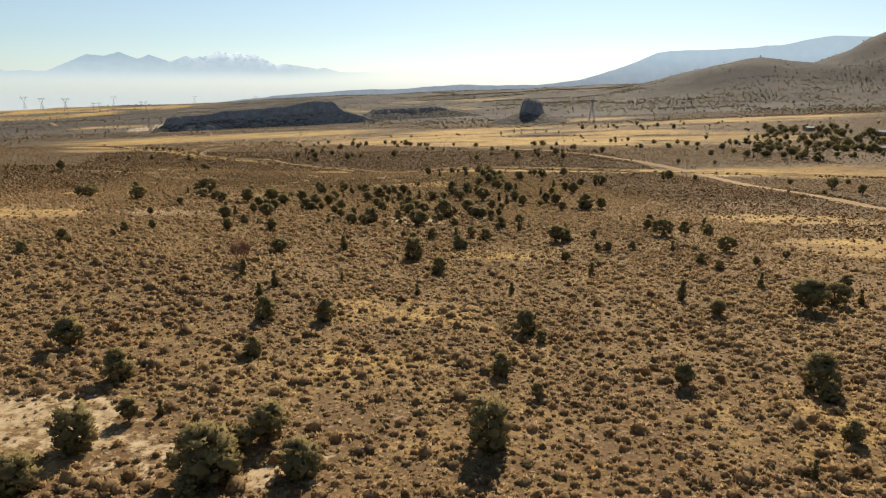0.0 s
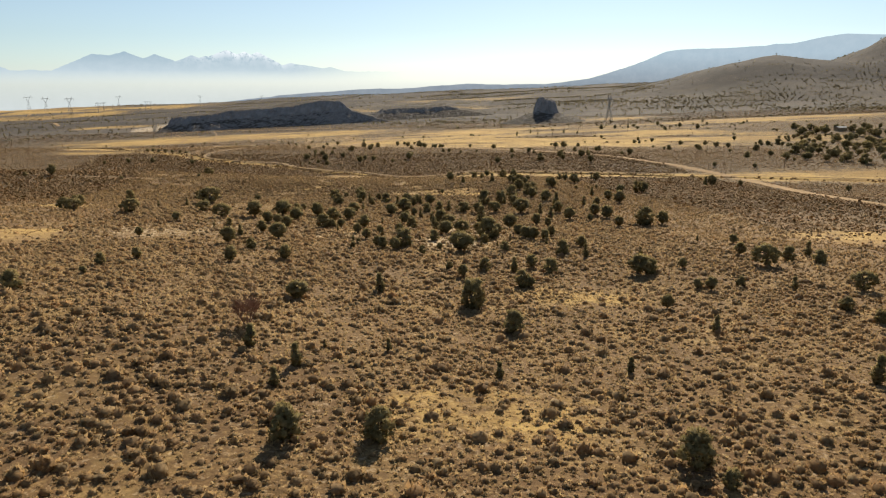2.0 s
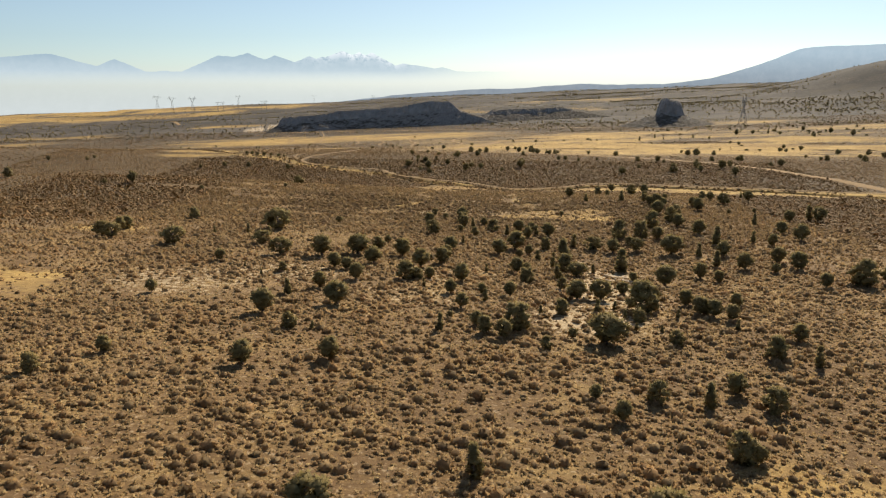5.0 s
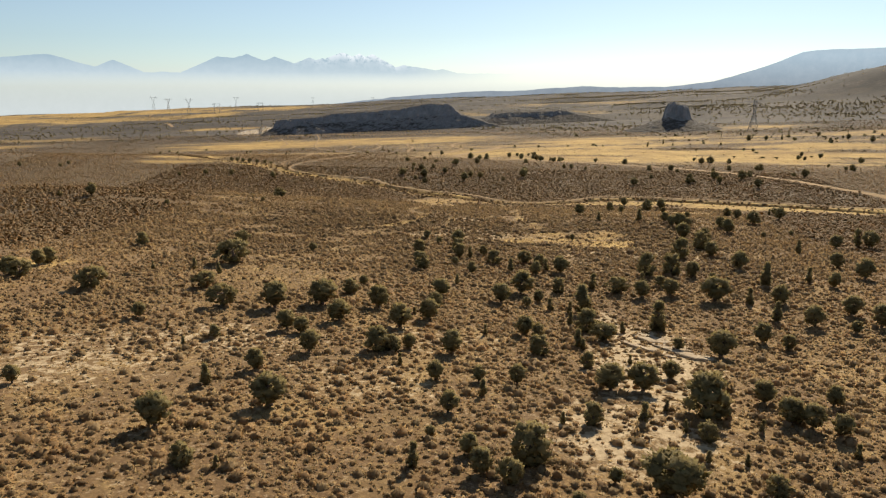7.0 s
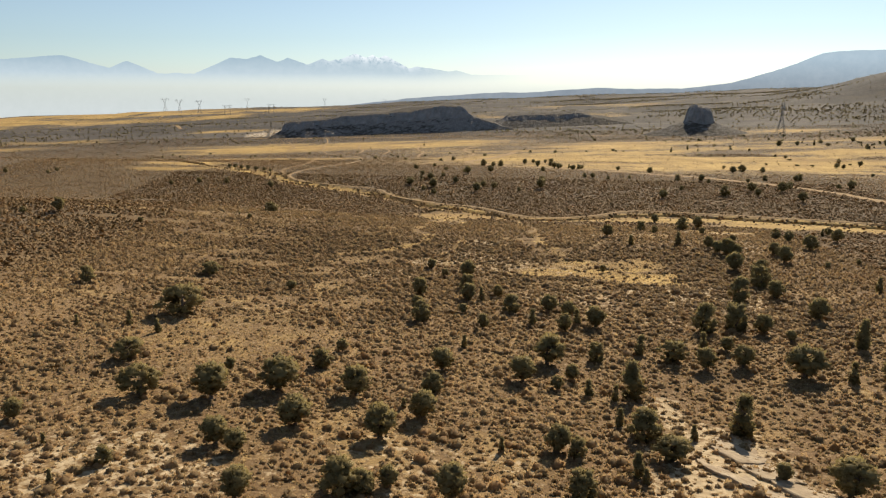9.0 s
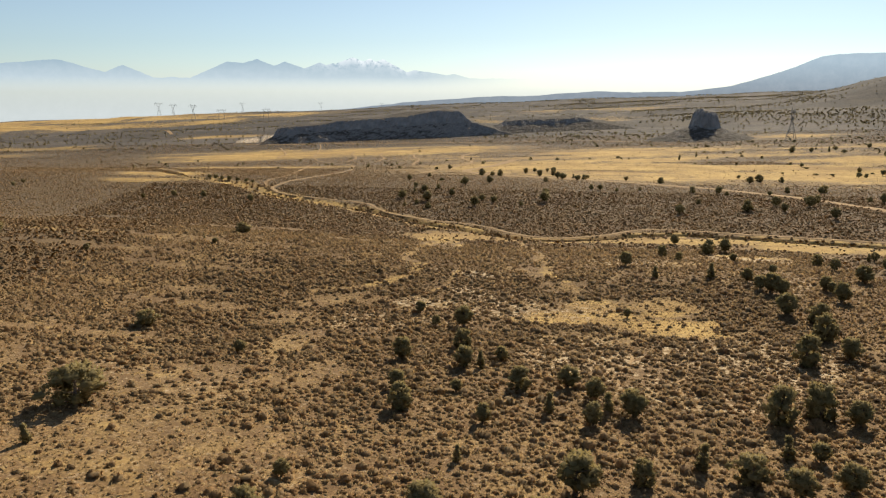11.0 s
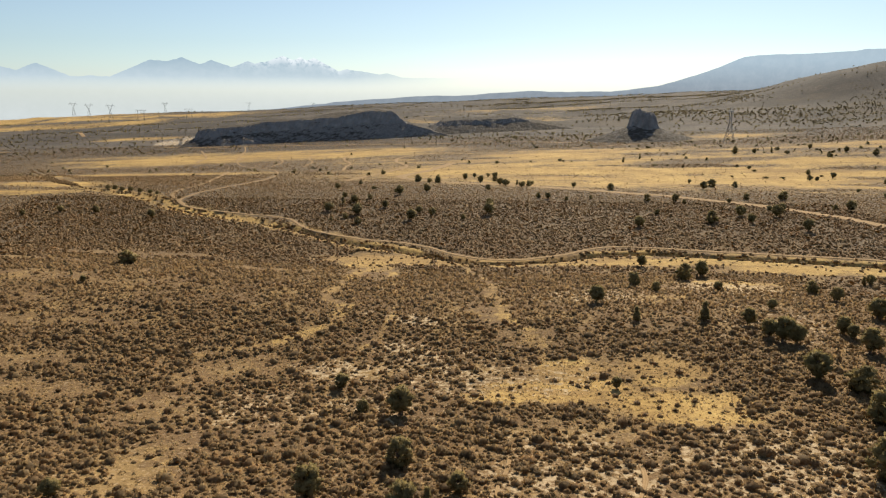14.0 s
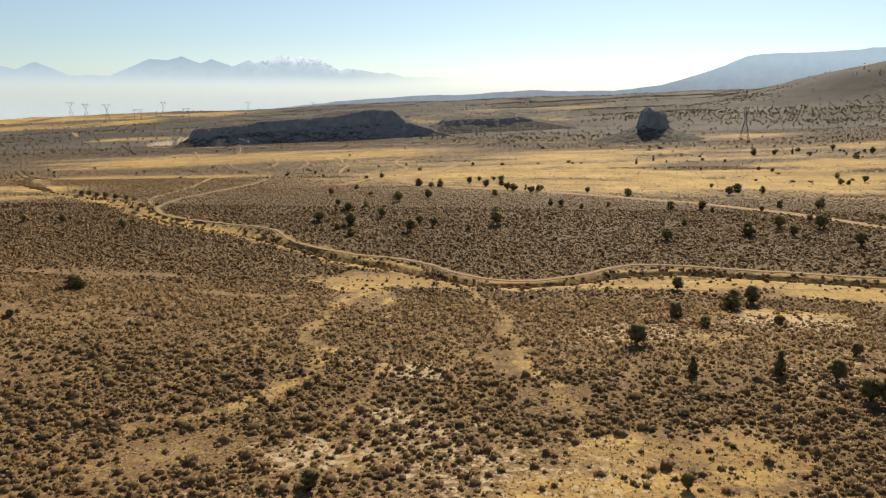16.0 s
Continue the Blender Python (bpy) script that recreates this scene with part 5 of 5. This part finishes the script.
far_juniper(-64.3, 464.4, 4.8, "round")
far_juniper(-168.5, 465.5, 3.6, "round")
far_juniper(-223.0, 466.0, 2.8, "round")
far_juniper(71.1, 467.0, 5.1, "round")
far_juniper(-44.6, 467.6, 2.2, "bush")
far_juniper(58.6, 468.9, 4.7, "round")
far_juniper(-211.4, 473.3, 3.3, "round")
far_juniper(-57.2, 473.4, 3.6, "round")
far_juniper(-196.2, 473.5, 3.3, "bush")
far_juniper(-87.1, 473.7, 5.2, "round")
far_juniper(-35.1, 475.9, 5.2, "round")
far_juniper(-62.8, 477.2, 3.7, "round")
far_juniper(105.4, 485.8, 4.9, "round")
far_juniper(-78.3, 487.5, 3.8, "round")
far_juniper(-342.1, 490.1, 3.5, "round")
far_juniper(-314.7, 490.6, 2.6, "round")
far_juniper(-97.4, 493.6, 3.9, "cone")
far_juniper(-314.2, 497.6, 2.8, "round")
far_juniper(43.2, 505.7, 3.9, "round")
far_juniper(32.1, 509.6, 3.5, "bush")
far_juniper(-10.0, 512.8, 3.0, "round")
far_juniper(90.0, 515.6, 3.9, "round")
far_juniper(-76.9, 519.6, 4.7, "round")
far_juniper(-65.9, 530.7, 4.3, "round")
far_juniper(-109.8, 535.9, 3.3, "round")
far_juniper(5.2, 559.5, 2.9, "round")
far_juniper(23.5, 560.0, 2.9, "round")
far_juniper(-17.2, 565.2, 3.5, "bush")
far_juniper(-31.8, 569.5, 4.2, "round")
far_juniper(87.0, 570.2, 3.5, "bush")
far_juniper(-23.0, 571.2, 3.0, "cone")
far_juniper(-42.7, 586.4, 4.4, "round")
far_juniper(-77.6, 591.8, 4.5, "bush")
far_juniper(70.0, 592.4, 2.5, "round")
far_juniper(-52.5, 609.2, 4.0, "round")
far_juniper(-39.5, 625.7, 2.7, "round")
far_juniper(-107.1, 646.8, 3.6, "round")
far_juniper(123.4, 663.1, 2.9, "round")
far_juniper(53.8, 715.5, 4.0, "cone")
far_juniper(195.5, 719.9, 4.0, "bush")
far_juniper(226.4, 720.1, 5.2, "bush")
far_juniper(68.8, 736.4, 4.2, "cone")
far_juniper(216.0, 741.7, 5.2, "round")
far_juniper(154.6, 749.8, 4.2, "round")
far_juniper(141.4, 753.3, 5.1, "bush")
far_juniper(168.9, 756.1, 4.3, "cone")
far_juniper(203.1, 773.0, 4.4, "round")
far_juniper(-101.1, 481.2, 2.7, "spread", 1.00)
far_juniper(-93.6, 498.7, 3.6, "round", 1.30)
far_juniper(-100.2, 509.2, 2.8, "round", 1.10)
far_juniper(-88.3, 506.1, 2.7, "bush", 1.00)
far_juniper(-78.9, 525.4, 2.7, "spread", 1.10)
far_juniper(-94.9, 461.7, 1.8, "bush", 1.10)
far_juniper(-83.5, 456.9, 3.1, "bush", 1.10)
far_juniper(-92.2, 537.1, 2.0, "spread", 1.10)
far_juniper(-105.1, 567.2, 2.5, "bush", 1.10)
far_juniper(-90.6, 467.1, 2.4, "bush", 1.20)
far_juniper(-70.1, 581.7, 3.1, "spread", 0.90)
far_juniper(-67.8, 605.6, 3.4, "cone", 1.30)
far_juniper(-47.6, 624.8, 2.9, "round", 1.10)
far_juniper(-35.5, 617.2, 4.0, "round", 1.10)
far_juniper(-37.3, 542.9, 3.0, "bush", 1.10)
far_juniper(-28.9, 566.1, 3.8, "round", 1.40)
far_juniper(-20.8, 558.4, 3.2, "round", 1.40)
far_juniper(-15.3, 576.7, 2.5, "spread", 1.00)
far_juniper(-14.2, 515.3, 2.8, "bush", 1.00)
far_juniper(-2.3, 509.2, 2.0, "bush", 1.10)
far_juniper(8.7, 513.8, 2.0, "bush", 1.00)
far_juniper(-35.2, 495.4, 3.2, "round", 1.15)
far_juniper(29.6, 475.8, 2.4, "bush", 1.10)
far_juniper(46.0, 502.0, 2.2, "bush", 1.10)
far_juniper(65.0, 504.6, 2.4, "round", 1.00)
far_juniper(75.4, 515.9, 3.1, "bush", 1.00)
far_juniper(92.7, 519.2, 4.1, "bush", 0.80)
far_juniper(74.0, 483.4, 2.4, "round", 1.10)
far_juniper(77.9, 481.3, 3.9, "bush", 0.90)
far_juniper(101.1, 489.7, 2.6, "spread", 0.90)
far_juniper(79.3, 582.1, 2.5, "spread", 1.00)
far_juniper(177.9, 770.0, 3.3, "spread", 1.10)
far_juniper(174.3, 740.2, 3.1, "spread", 1.10)
far_juniper(123.7, 653.7, 1.3, "spread", 2.20)
far_juniper(119.2, 620.0, 1.2, "spread", 2.60)
far_juniper(127.6, 617.8, 1.2, "spread", 2.20)
far_juniper(102.2, 626.0, 1.2, "spread", 1.60)
far_juniper(152.9, 627.7, 1.2, "spread", 1.60)
far_juniper(222.1, 508.6, 6.8, "round", 1.20)
far_juniper(242.8, 527.8, 5.0, "spread", 1.20)
far_juniper(158.0, 420.7, 3.0, "round", 1.00)
far_juniper(172.3, 467.0, 4.1, "bush", 1.20)
far_juniper(198.1, 516.2, 4.9, "bush", 1.20)
far_juniper(191.3, 477.9, 3.8, "round", 1.20)
far_juniper(150.1, 276.1, 5.3, "round", 1.10)
far_juniper(136.1, 255.2, 2.2, "bush", 1.10)
far_juniper(224.4, 431.9, 6.5, "bush", 1.20)
far_juniper(227.7, 455.0, 4.7, "round", 1.20)
far_juniper(214.8, 439.0, 3.5, "bush", 1.00)
far_juniper(260.1, 478.9, 6.0, "round", 1.20)
far_juniper(309.4, 606.8, 7.6, "round", 1.30)
far_juniper(338.2, 642.9, 7.6, "round", 1.30)
far_juniper(294.4, 527.5, 7.5, "round", 1.30)
far_juniper(283.0, 476.3, 6.8, "round", 1.20)
far_juniper(345.4, 603.3, 7.1, "round", 1.20)
far_juniper(374.4, 637.7, 7.5, "round", 1.30)
far_juniper(351.0, 640.6, 7.0, "round", 1.20)
far_juniper(317.2, 659.1, 6.7, "round", 1.30)
far_juniper(276.6, 630.2, 4.0, "round", 1.20)
far_juniper(278.3, 620.6, 3.9, "round", 1.10)
for tx, ty, th in ((-222, 528, 2.0), (-217, 525.5, 2.2), (-212, 523, 1.9), (-207, 521.5, 2.3), (-201, 519, 2.0), (-195, 517, 1.8), (-190, 514, 1.6)):
    far_juniper(tx, ty, th, "bush", 1.5)


def plant_wash():
    """Big dark brush crowding the banks of the wash."""
    rng = np.random.default_rng(15)
    c = resample(WASH, 1.1)
    c = np.repeat(c, 4, axis=0) + rng.normal(0, 1.5, (4 * len(c), 2))
    keep = fbm(c[:, 0], c[:, 1], 16, 91) > 0.36
    x, y = c[keep, 0], c[keep, 1]
    n = len(x)
    scatter("wash_brush", x, y, rng.uniform(0.5, 1.0, n), rng.uniform(0.5, 1.1, n), domes(rng, 6, 2, 8), SAGE, "dark thick brush along the banks of the dry wash", "brush", rng, tone=rng.uniform(0, 0.25, n))


plant_wash()


def make_outcrop(x0, y0, turn, size, seed, slabs=5):
    """Smooth tilted shelves of pale rock breaking out of the slope, one below the other."""
    rng = np.random.default_rng(seed)
    root = new("rock_outcrop")
    for i in range(slabs):
        along = (i - (slabs - 1) / 2) * size * 0.95
        px, py = x0 + along * math.cos(turn) + rng.normal(0, 0.9), y0 + along * math.sin(turn) + rng.normal(0, 0.6)
        n, lx, ly, hz = 30, size * rng.uniform(0.6, 0.85), size * rng.uniform(0.42, 0.6), rng.uniform(0.25, 0.4)
        v = []
        for lift, shrink in ((-0.6, 1.03), (0.8, 1.0), (1.0, 0.95), (0.85, 0.5)):
            for j in range(n):
                a = 2 * math.pi * j / n
                w = 0.62 + 0.76 * float(fbm(math.cos(a) * 2 + i * 9, math.sin(a) * 2, 1.5, seed))
                dx, dy = math.cos(a) * lx * w * shrink, math.sin(a) * ly * w * shrink
                x, y = px + dx * math.cos(turn) - dy * math.sin(turn), py + dx * math.sin(turn) + dy * math.cos(turn)
                # the lower edge of a shelf stands proud, the upper one dips into the slope
                v.append((x, y, float(terrain(x, y)) + hz * (lift if lift < 0 else lift * (0.5 - 0.55 * math.sin(a - 0.5))) + 0.015 * rng.normal()))
        v.append((px, py, float(terrain(px, py)) + hz * 0.7))
        f = [(k * n + j, k * n + (j + 1) % n, (k + 1) * n + (j + 1) % n) for k in range(3) for j in range(n)]
        f += [(k * n + j, (k + 1) * n + (j + 1) % n, (k + 1) * n + j) for k in range(3) for j in range(n)]
        f += [(3 * n + j, 3 * n + (j + 1) % n, 4 * n) for j in range(n)]
        mesh_object("slab", v, f, PALE, False, root)
    tagged(root, "low shelves of pale weathered rock on the slope", "rock outcrop")


make_outcrop(-1.0, 199.5, -1.06, 4.0, 3, 4)
make_outcrop(-3.5, 195, -1.1, 2.6, 4, 3)


# ---- sheds in the grove ----
def make_shed(x, y, turn, wide, deep, tall):
    """A plain shed: four board walls under a low pitched metal roof."""
    root = new("shed")
    w, d, t = wide / 2, deep / 2, 0.12
    for ax, ay, bx, by in ((-w, -d, w, -d), (-w, d, w, d), (-w, -d, -w, d), (w, -d, w, d)):
        lx, ly = (0, t) if ay == by else (t, 0)
        v = [(px + sx * lx, py + sy * ly, z) for z in (-0.5, tall) for px, py, sx, sy in ((ax, ay, 0, 0), (bx, by, 0, 0), (bx, by, 1, 1), (ax, ay, 1, 1))]
        mesh_object("wall", v, [(0, 1, 5, 4), (1, 2, 6, 5), (2, 3, 7, 6), (3, 0, 4, 7), (4, 5, 6, 7)], PALE, False, root)
    for side in (1, -1):
        v = [(px, side * py, z + lift) for lift in (0, 0.08) for px, py, z in ((-w - 0.4, 0, tall + 1.1), (w + 0.4, 0, tall + 1.1), (w + 0.4, d + 0.4, tall - 0.05), (-w - 0.4, d + 0.4, tall - 0.05))]
        mesh_object("roof", v, [(0, 1, 2, 3), (4, 5, 6, 7), (0, 1, 5, 4), (1, 2, 6, 5), (2, 3, 7, 6), (3, 0, 4, 7)], STEEL, False, root)
    root.matrix_basis = pose(x, y, float(terrain(x, y)), 0, 0, turn)
    tagged(root, "small pale shed with a grey metal roof among junipers", "shed")


make_shed(339, 676, 12, 9, 6, 2.6)
make_shed(386, 640, -8, 12, 7, 2.8)
make_shed(298, 488, 5, 9, 6, 2.5)

# ---- power line towers ----
def bar(pieces, a, b, r):
    pieces.append(stick(a, b, r, r, 4))


def tower_model():
    """A steel lattice tower 42 m tall: a tapering body, a waist, and a forked head that carries the beam."""
    root = new("transmission_tower")

    def level(z):
        w = 4.8 * (1 - z / 25) + 1.0
        return [(w, w, z), (-w, w, z), (-w, -w, z), (w, -w, z)]
    steps = [0, 7, 13, 18, 22, 25]
    for c in range(4):
        p = []
        for a, b in zip(steps[:-1], steps[1:]):
            bar(p, level(a)[c], level(b)[c], 0.17)
        v, f = join(p)
        mesh_object("leg", v, f, STEEL, False, root)
    p = []
    for a, b in zip(steps[:-1], steps[1:]):
        la, lb = level(a), level(b)
        for c in range(4):
            bar(p, la[c], lb[(c + 1) % 4], 0.08)
            bar(p, la[(c + 1) % 4], lb[c], 0.08)
            bar(p, lb[c], lb[(c + 1) % 4], 0.08)
    v, f = join(p)
    mesh_object("bracing", v, f, STEEL, False, root)
    for side in (1, -1):
        p = []
        for yy in (0.9, -0.9):
            bar(p, (side * 1.0, yy, 25), (side * 6.2, yy, 36), 0.16)
            bar(p, (side * 0.2, yy, 26), (side * 4.6, yy, 36), 0.13)
            bar(p, (side * 6.2, yy, 36), (side * 6.8, 0, 42), 0.14)
            bar(p, (side * 4.6, yy, 36), (side * 6.8, 0, 42), 0.12)
            for k in range(4):
                t = k / 4
                bar(p, (side * (1.0 + 5.2 * t), yy, 25 + 11 * t), (side * (0.2 + 4.4 * (t + 0.2)), yy, 26 + 10 * (t + 0.2)), 0.07)
        v, f = join(p)
        mesh_object("fork", v, f, STEEL, False, root)
    p = []
    for yy in (0.9, -0.9):
        for z in (36.0, 37.6):
            bar(p, (-11, yy * 0.6, z), (11, yy * 0.6, z), 0.13)
        for k in range(-5, 5):
            bar(p, (k * 2.2, yy * 0.6, 36), (k * 2.2 + 2.2, yy * 0.6, 37.6), 0.07)
    v, f = join(p)
    mesh_object("beam", v, f, STEEL, False, root)
    for x in (-10.5, 0, 10.5):
        v, f = stick((x, 0, 36), (x, 0, 32.6), 0.16, 0.16, 6)
        mesh_object("insulator", v, f, STEEL, False, root)
    return tagged(root, "grey steel lattice power line tower on the plain", "power tower", "towers of the power line")


def gantry_model():
    """A broad H-framed tower: two lattice masts under one beam, 34 m tall."""
    root = new("transmission_tower")
    for side in (1, -1):
        p = []
        for dx in (-0.7, 0.7):
            for dy in (-0.7, 0.7):
                bar(p, (side * 9 + dx * 1.6, dy * 1.6, 0), (side * 7.5 + dx, dy, 33), 0.14)
        for k in range(8):
            z = 4 * k
            bar(p, (side * 9 - 1.0, 1, z), (side * 8.8 + 1.0, -1, z + 4), 0.08)
            bar(p, (side * 9 + 1.0, -1, z), (side * 8.8 - 1.0, 1, z + 4), 0.08)
        v, f = join(p)
        mesh_object("mast", v, f, STEEL, False, root)
    p = []
    for yy in (-0.7, 0.7):
        for z in (30.5, 33.0):
            bar(p, (-15, yy, z), (15, yy, z), 0.14)
    for k in range(-7, 7):
        bar(p, (k * 2.1, 0.7, 30.5), (k * 2.1 + 2.1, -0.7, 33.0), 0.08)
        bar(p, (k * 2.1, -0.7, 33.0), (k * 2.1 + 2.1, 0.7, 30.5), 0.08)
    v, f = join(p)
    mesh_object("beam", v, f, STEEL, False, root)
    for x in (-14, 0, 14):
        v, f = stick((x, 0, 30.5), (x, 0, 26.5), 0.16, 0.16, 6)
        mesh_object("insulator", v, f, STEEL, False, root)
    return tagged(root, "wide grey steel lattice gantry tower of the power line", "power tower", "towers of the power line")


def put_tower(model, x, y, turn, scale=1.0):
    m = pose(x, y, float(terrain(x, y)) - 0.4, 0, 0, turn)
    if model.name not in PLACED:
        PLACED.append(model.name)
        model.matrix_basis = m
        ob = model
    else:
        ob = copy_thing(model, m)
    ob.scale = (scale,) * 3


PLACED = []
lattice, gantry = tower_model(), gantry_model()
for model, x, y, turn, scale in ((lattice, -1250, 2140, 30, 1.02), (lattice, -1120, 2000, 35, 0.93), (lattice, -970, 1840, 35, 0.92), (gantry, -855, 1765, 32, 0.76), (gantry, -715, 1705, 30, 0.62), (lattice, -1030, 2240, 25, 0.8), (lattice, -800, 2300, 20, 0.62), (lattice, -605, 2300, 20, 0.5), (lattice, 180, 900, 62, 0.78)):
    put_tower(model, x, y, turn, scale)


def make_dead_shrub(x, y, h):
    """A leafless reddish shrub: a fan of fine bare twigs."""
    rnd = random.Random(77)
    root = new("bare_shrub")
    for i in range(5):
        p = []
        a = 2 * math.pi * i / 5
        q = Vector((0.25 * math.cos(a), 0.25 * math.sin(a), 0.45))
        p.append(stick((0, 0, -0.05), q, 0.022, 0.014, 5))
        for k in range(13):
            t = q + Vector((rnd.uniform(-0.22, 0.22), rnd.uniform(-0.22, 0.22), rnd.uniform(0.15, 0.5)))
            p.append(stick(q, t, 0.009, 0.004, 3))
            for _ in range(7):
                p.append(stick(t.lerp(q, 0.4), t + Vector((rnd.uniform(-0.14, 0.14), rnd.uniform(-0.14, 0.14), rnd.uniform(0.0, 0.2))), 0.005, 0.003, 3))
        v, f = [], []
        for a_, b_ in p:
            f += [tuple(n + len(v) for n in t) for t in b_]
            v += a_
        mesh_object("branch", np.array([tuple(c) for c in v]), np.array(f), DEADWOOD, False, root)
    root.matrix_basis = pose(x, y, float(terrain(x, y)), 0, 0, 30)
    root.scale = (h * 1.1, h * 1.1, h)
    tagged(root, "leafless reddish-brown shrub of fine bare twigs", "shrub")


make_dead_shrub(-28.2, 94.4, 3.0)


def plant_grove():
    """The thick stand of junipers beyond the bench road."""
    rnd = random.Random(9)
    for _ in range(240):
        f, g = rnd.random() ** 0.8, rnd.random()
        y = 440 + 260 * g
        x = (0.42 + 0.22 * f) * y + rnd.uniform(-6, 6)
        if float(fbm(x, y, 22, 71)) < 0.47:
            continue
        far_juniper(x, y, rnd.uniform(2.4, 6.4), rnd.choice(("round", "bush", "spread")), rnd.uniform(0.9, 1.4))
    for _ in range(60):
        x, y = rnd.uniform(130, 380), rnd.uniform(420, 640)
        if float(line_distance(x, y, BENCH_ROAD)) > 6:
            far_juniper(x, y, rnd.uniform(2.0, 4.6), rnd.choice(("round", "bush", "round")), 1.1)


plant_grove()
for bx, by in [(-66, 586), (-35, 600), (-35, 491), (-100, 479), (22, 548), (76, 572), (19, 453), (68, 557)]:
    far_juniper(bx, by, 3.3 + 0.2 * (bx % 7), "round" if by % 2 else "bush", 1.15)
finish_far_junipers()


def dust_material():
    k = Mat("hanging_dust")
    lit = k.t.nodes.new("ShaderNodeBsdfTranslucent")
    k.link(k.ramp(k.noise(0.3, 3), (0.3, (0.70, 0.58, 0.45)), (0.7, (0.85, 0.74, 0.60))), lit.inputs["Color"])
    tr = k.t.nodes.new("ShaderNodeBsdfTransparent")
    mx = k.node("ShaderNodeMixShader", Fac=0.14)
    k.link(tr.outputs[0], mx.inputs[1])
    k.link(lit.outputs[0], mx.inputs[2])
    k.link(mx.outputs[0], k.out.inputs["Surface"])
    return k.m


def make_dust():
    """Dust hanging over the track at the end of the mesa: a drift of thin puffs."""
    rng = np.random.default_rng(2)
    v, f = [], []
    for i in range(26):
        t = rng.uniform(0, 1)
        r = rng.uniform(2.5, 5.5) * (0.7 + 0.6 * t)
        c = np.array([-480 + 45 * t + rng.normal(0, 5), 1098 + 8 * t + rng.normal(0, 4), 0])
        c[2] = float(terrain(c[0], c[1])) + 0.8 + abs(rng.normal(0, 2.0 + 4.0 * t * t))
        n, base = 7, len(v)
        v.append(tuple(c + (0, 0, r)))
        for lat in (0.5, 0.0, -0.5):
            for j in range(n):
                a = 2 * math.pi * (j + rng.uniform(-0.2, 0.2)) / n
                q = r * rng.uniform(0.8, 1.2)
                v.append(tuple(c + (math.cos(a) * q * math.sqrt(1 - lat * lat), math.sin(a) * q * math.sqrt(1 - lat * lat), lat * q)))
        v.append(tuple(c - (0, 0, r)))
        for j in range(n):
            k = (j + 1) % n
            f.append((base, base + 1 + j, base + 1 + k))
            for row in (0, 1):
                p, q = base + 1 + row * n, base + 1 + (row + 1) * n
                f += [(p + j, q + j, q + k), (p + j, q + k, p + k)]
            f.append((base + 1 + 3 * n, base + 1 + 2 * n + k, base + 1 + 2 * n + j))
    tagged(mesh_object("dust", v, f, dust_material(), True), "thin pale dust drifting over the dirt track", "dust", kind="stuff")


make_dust()
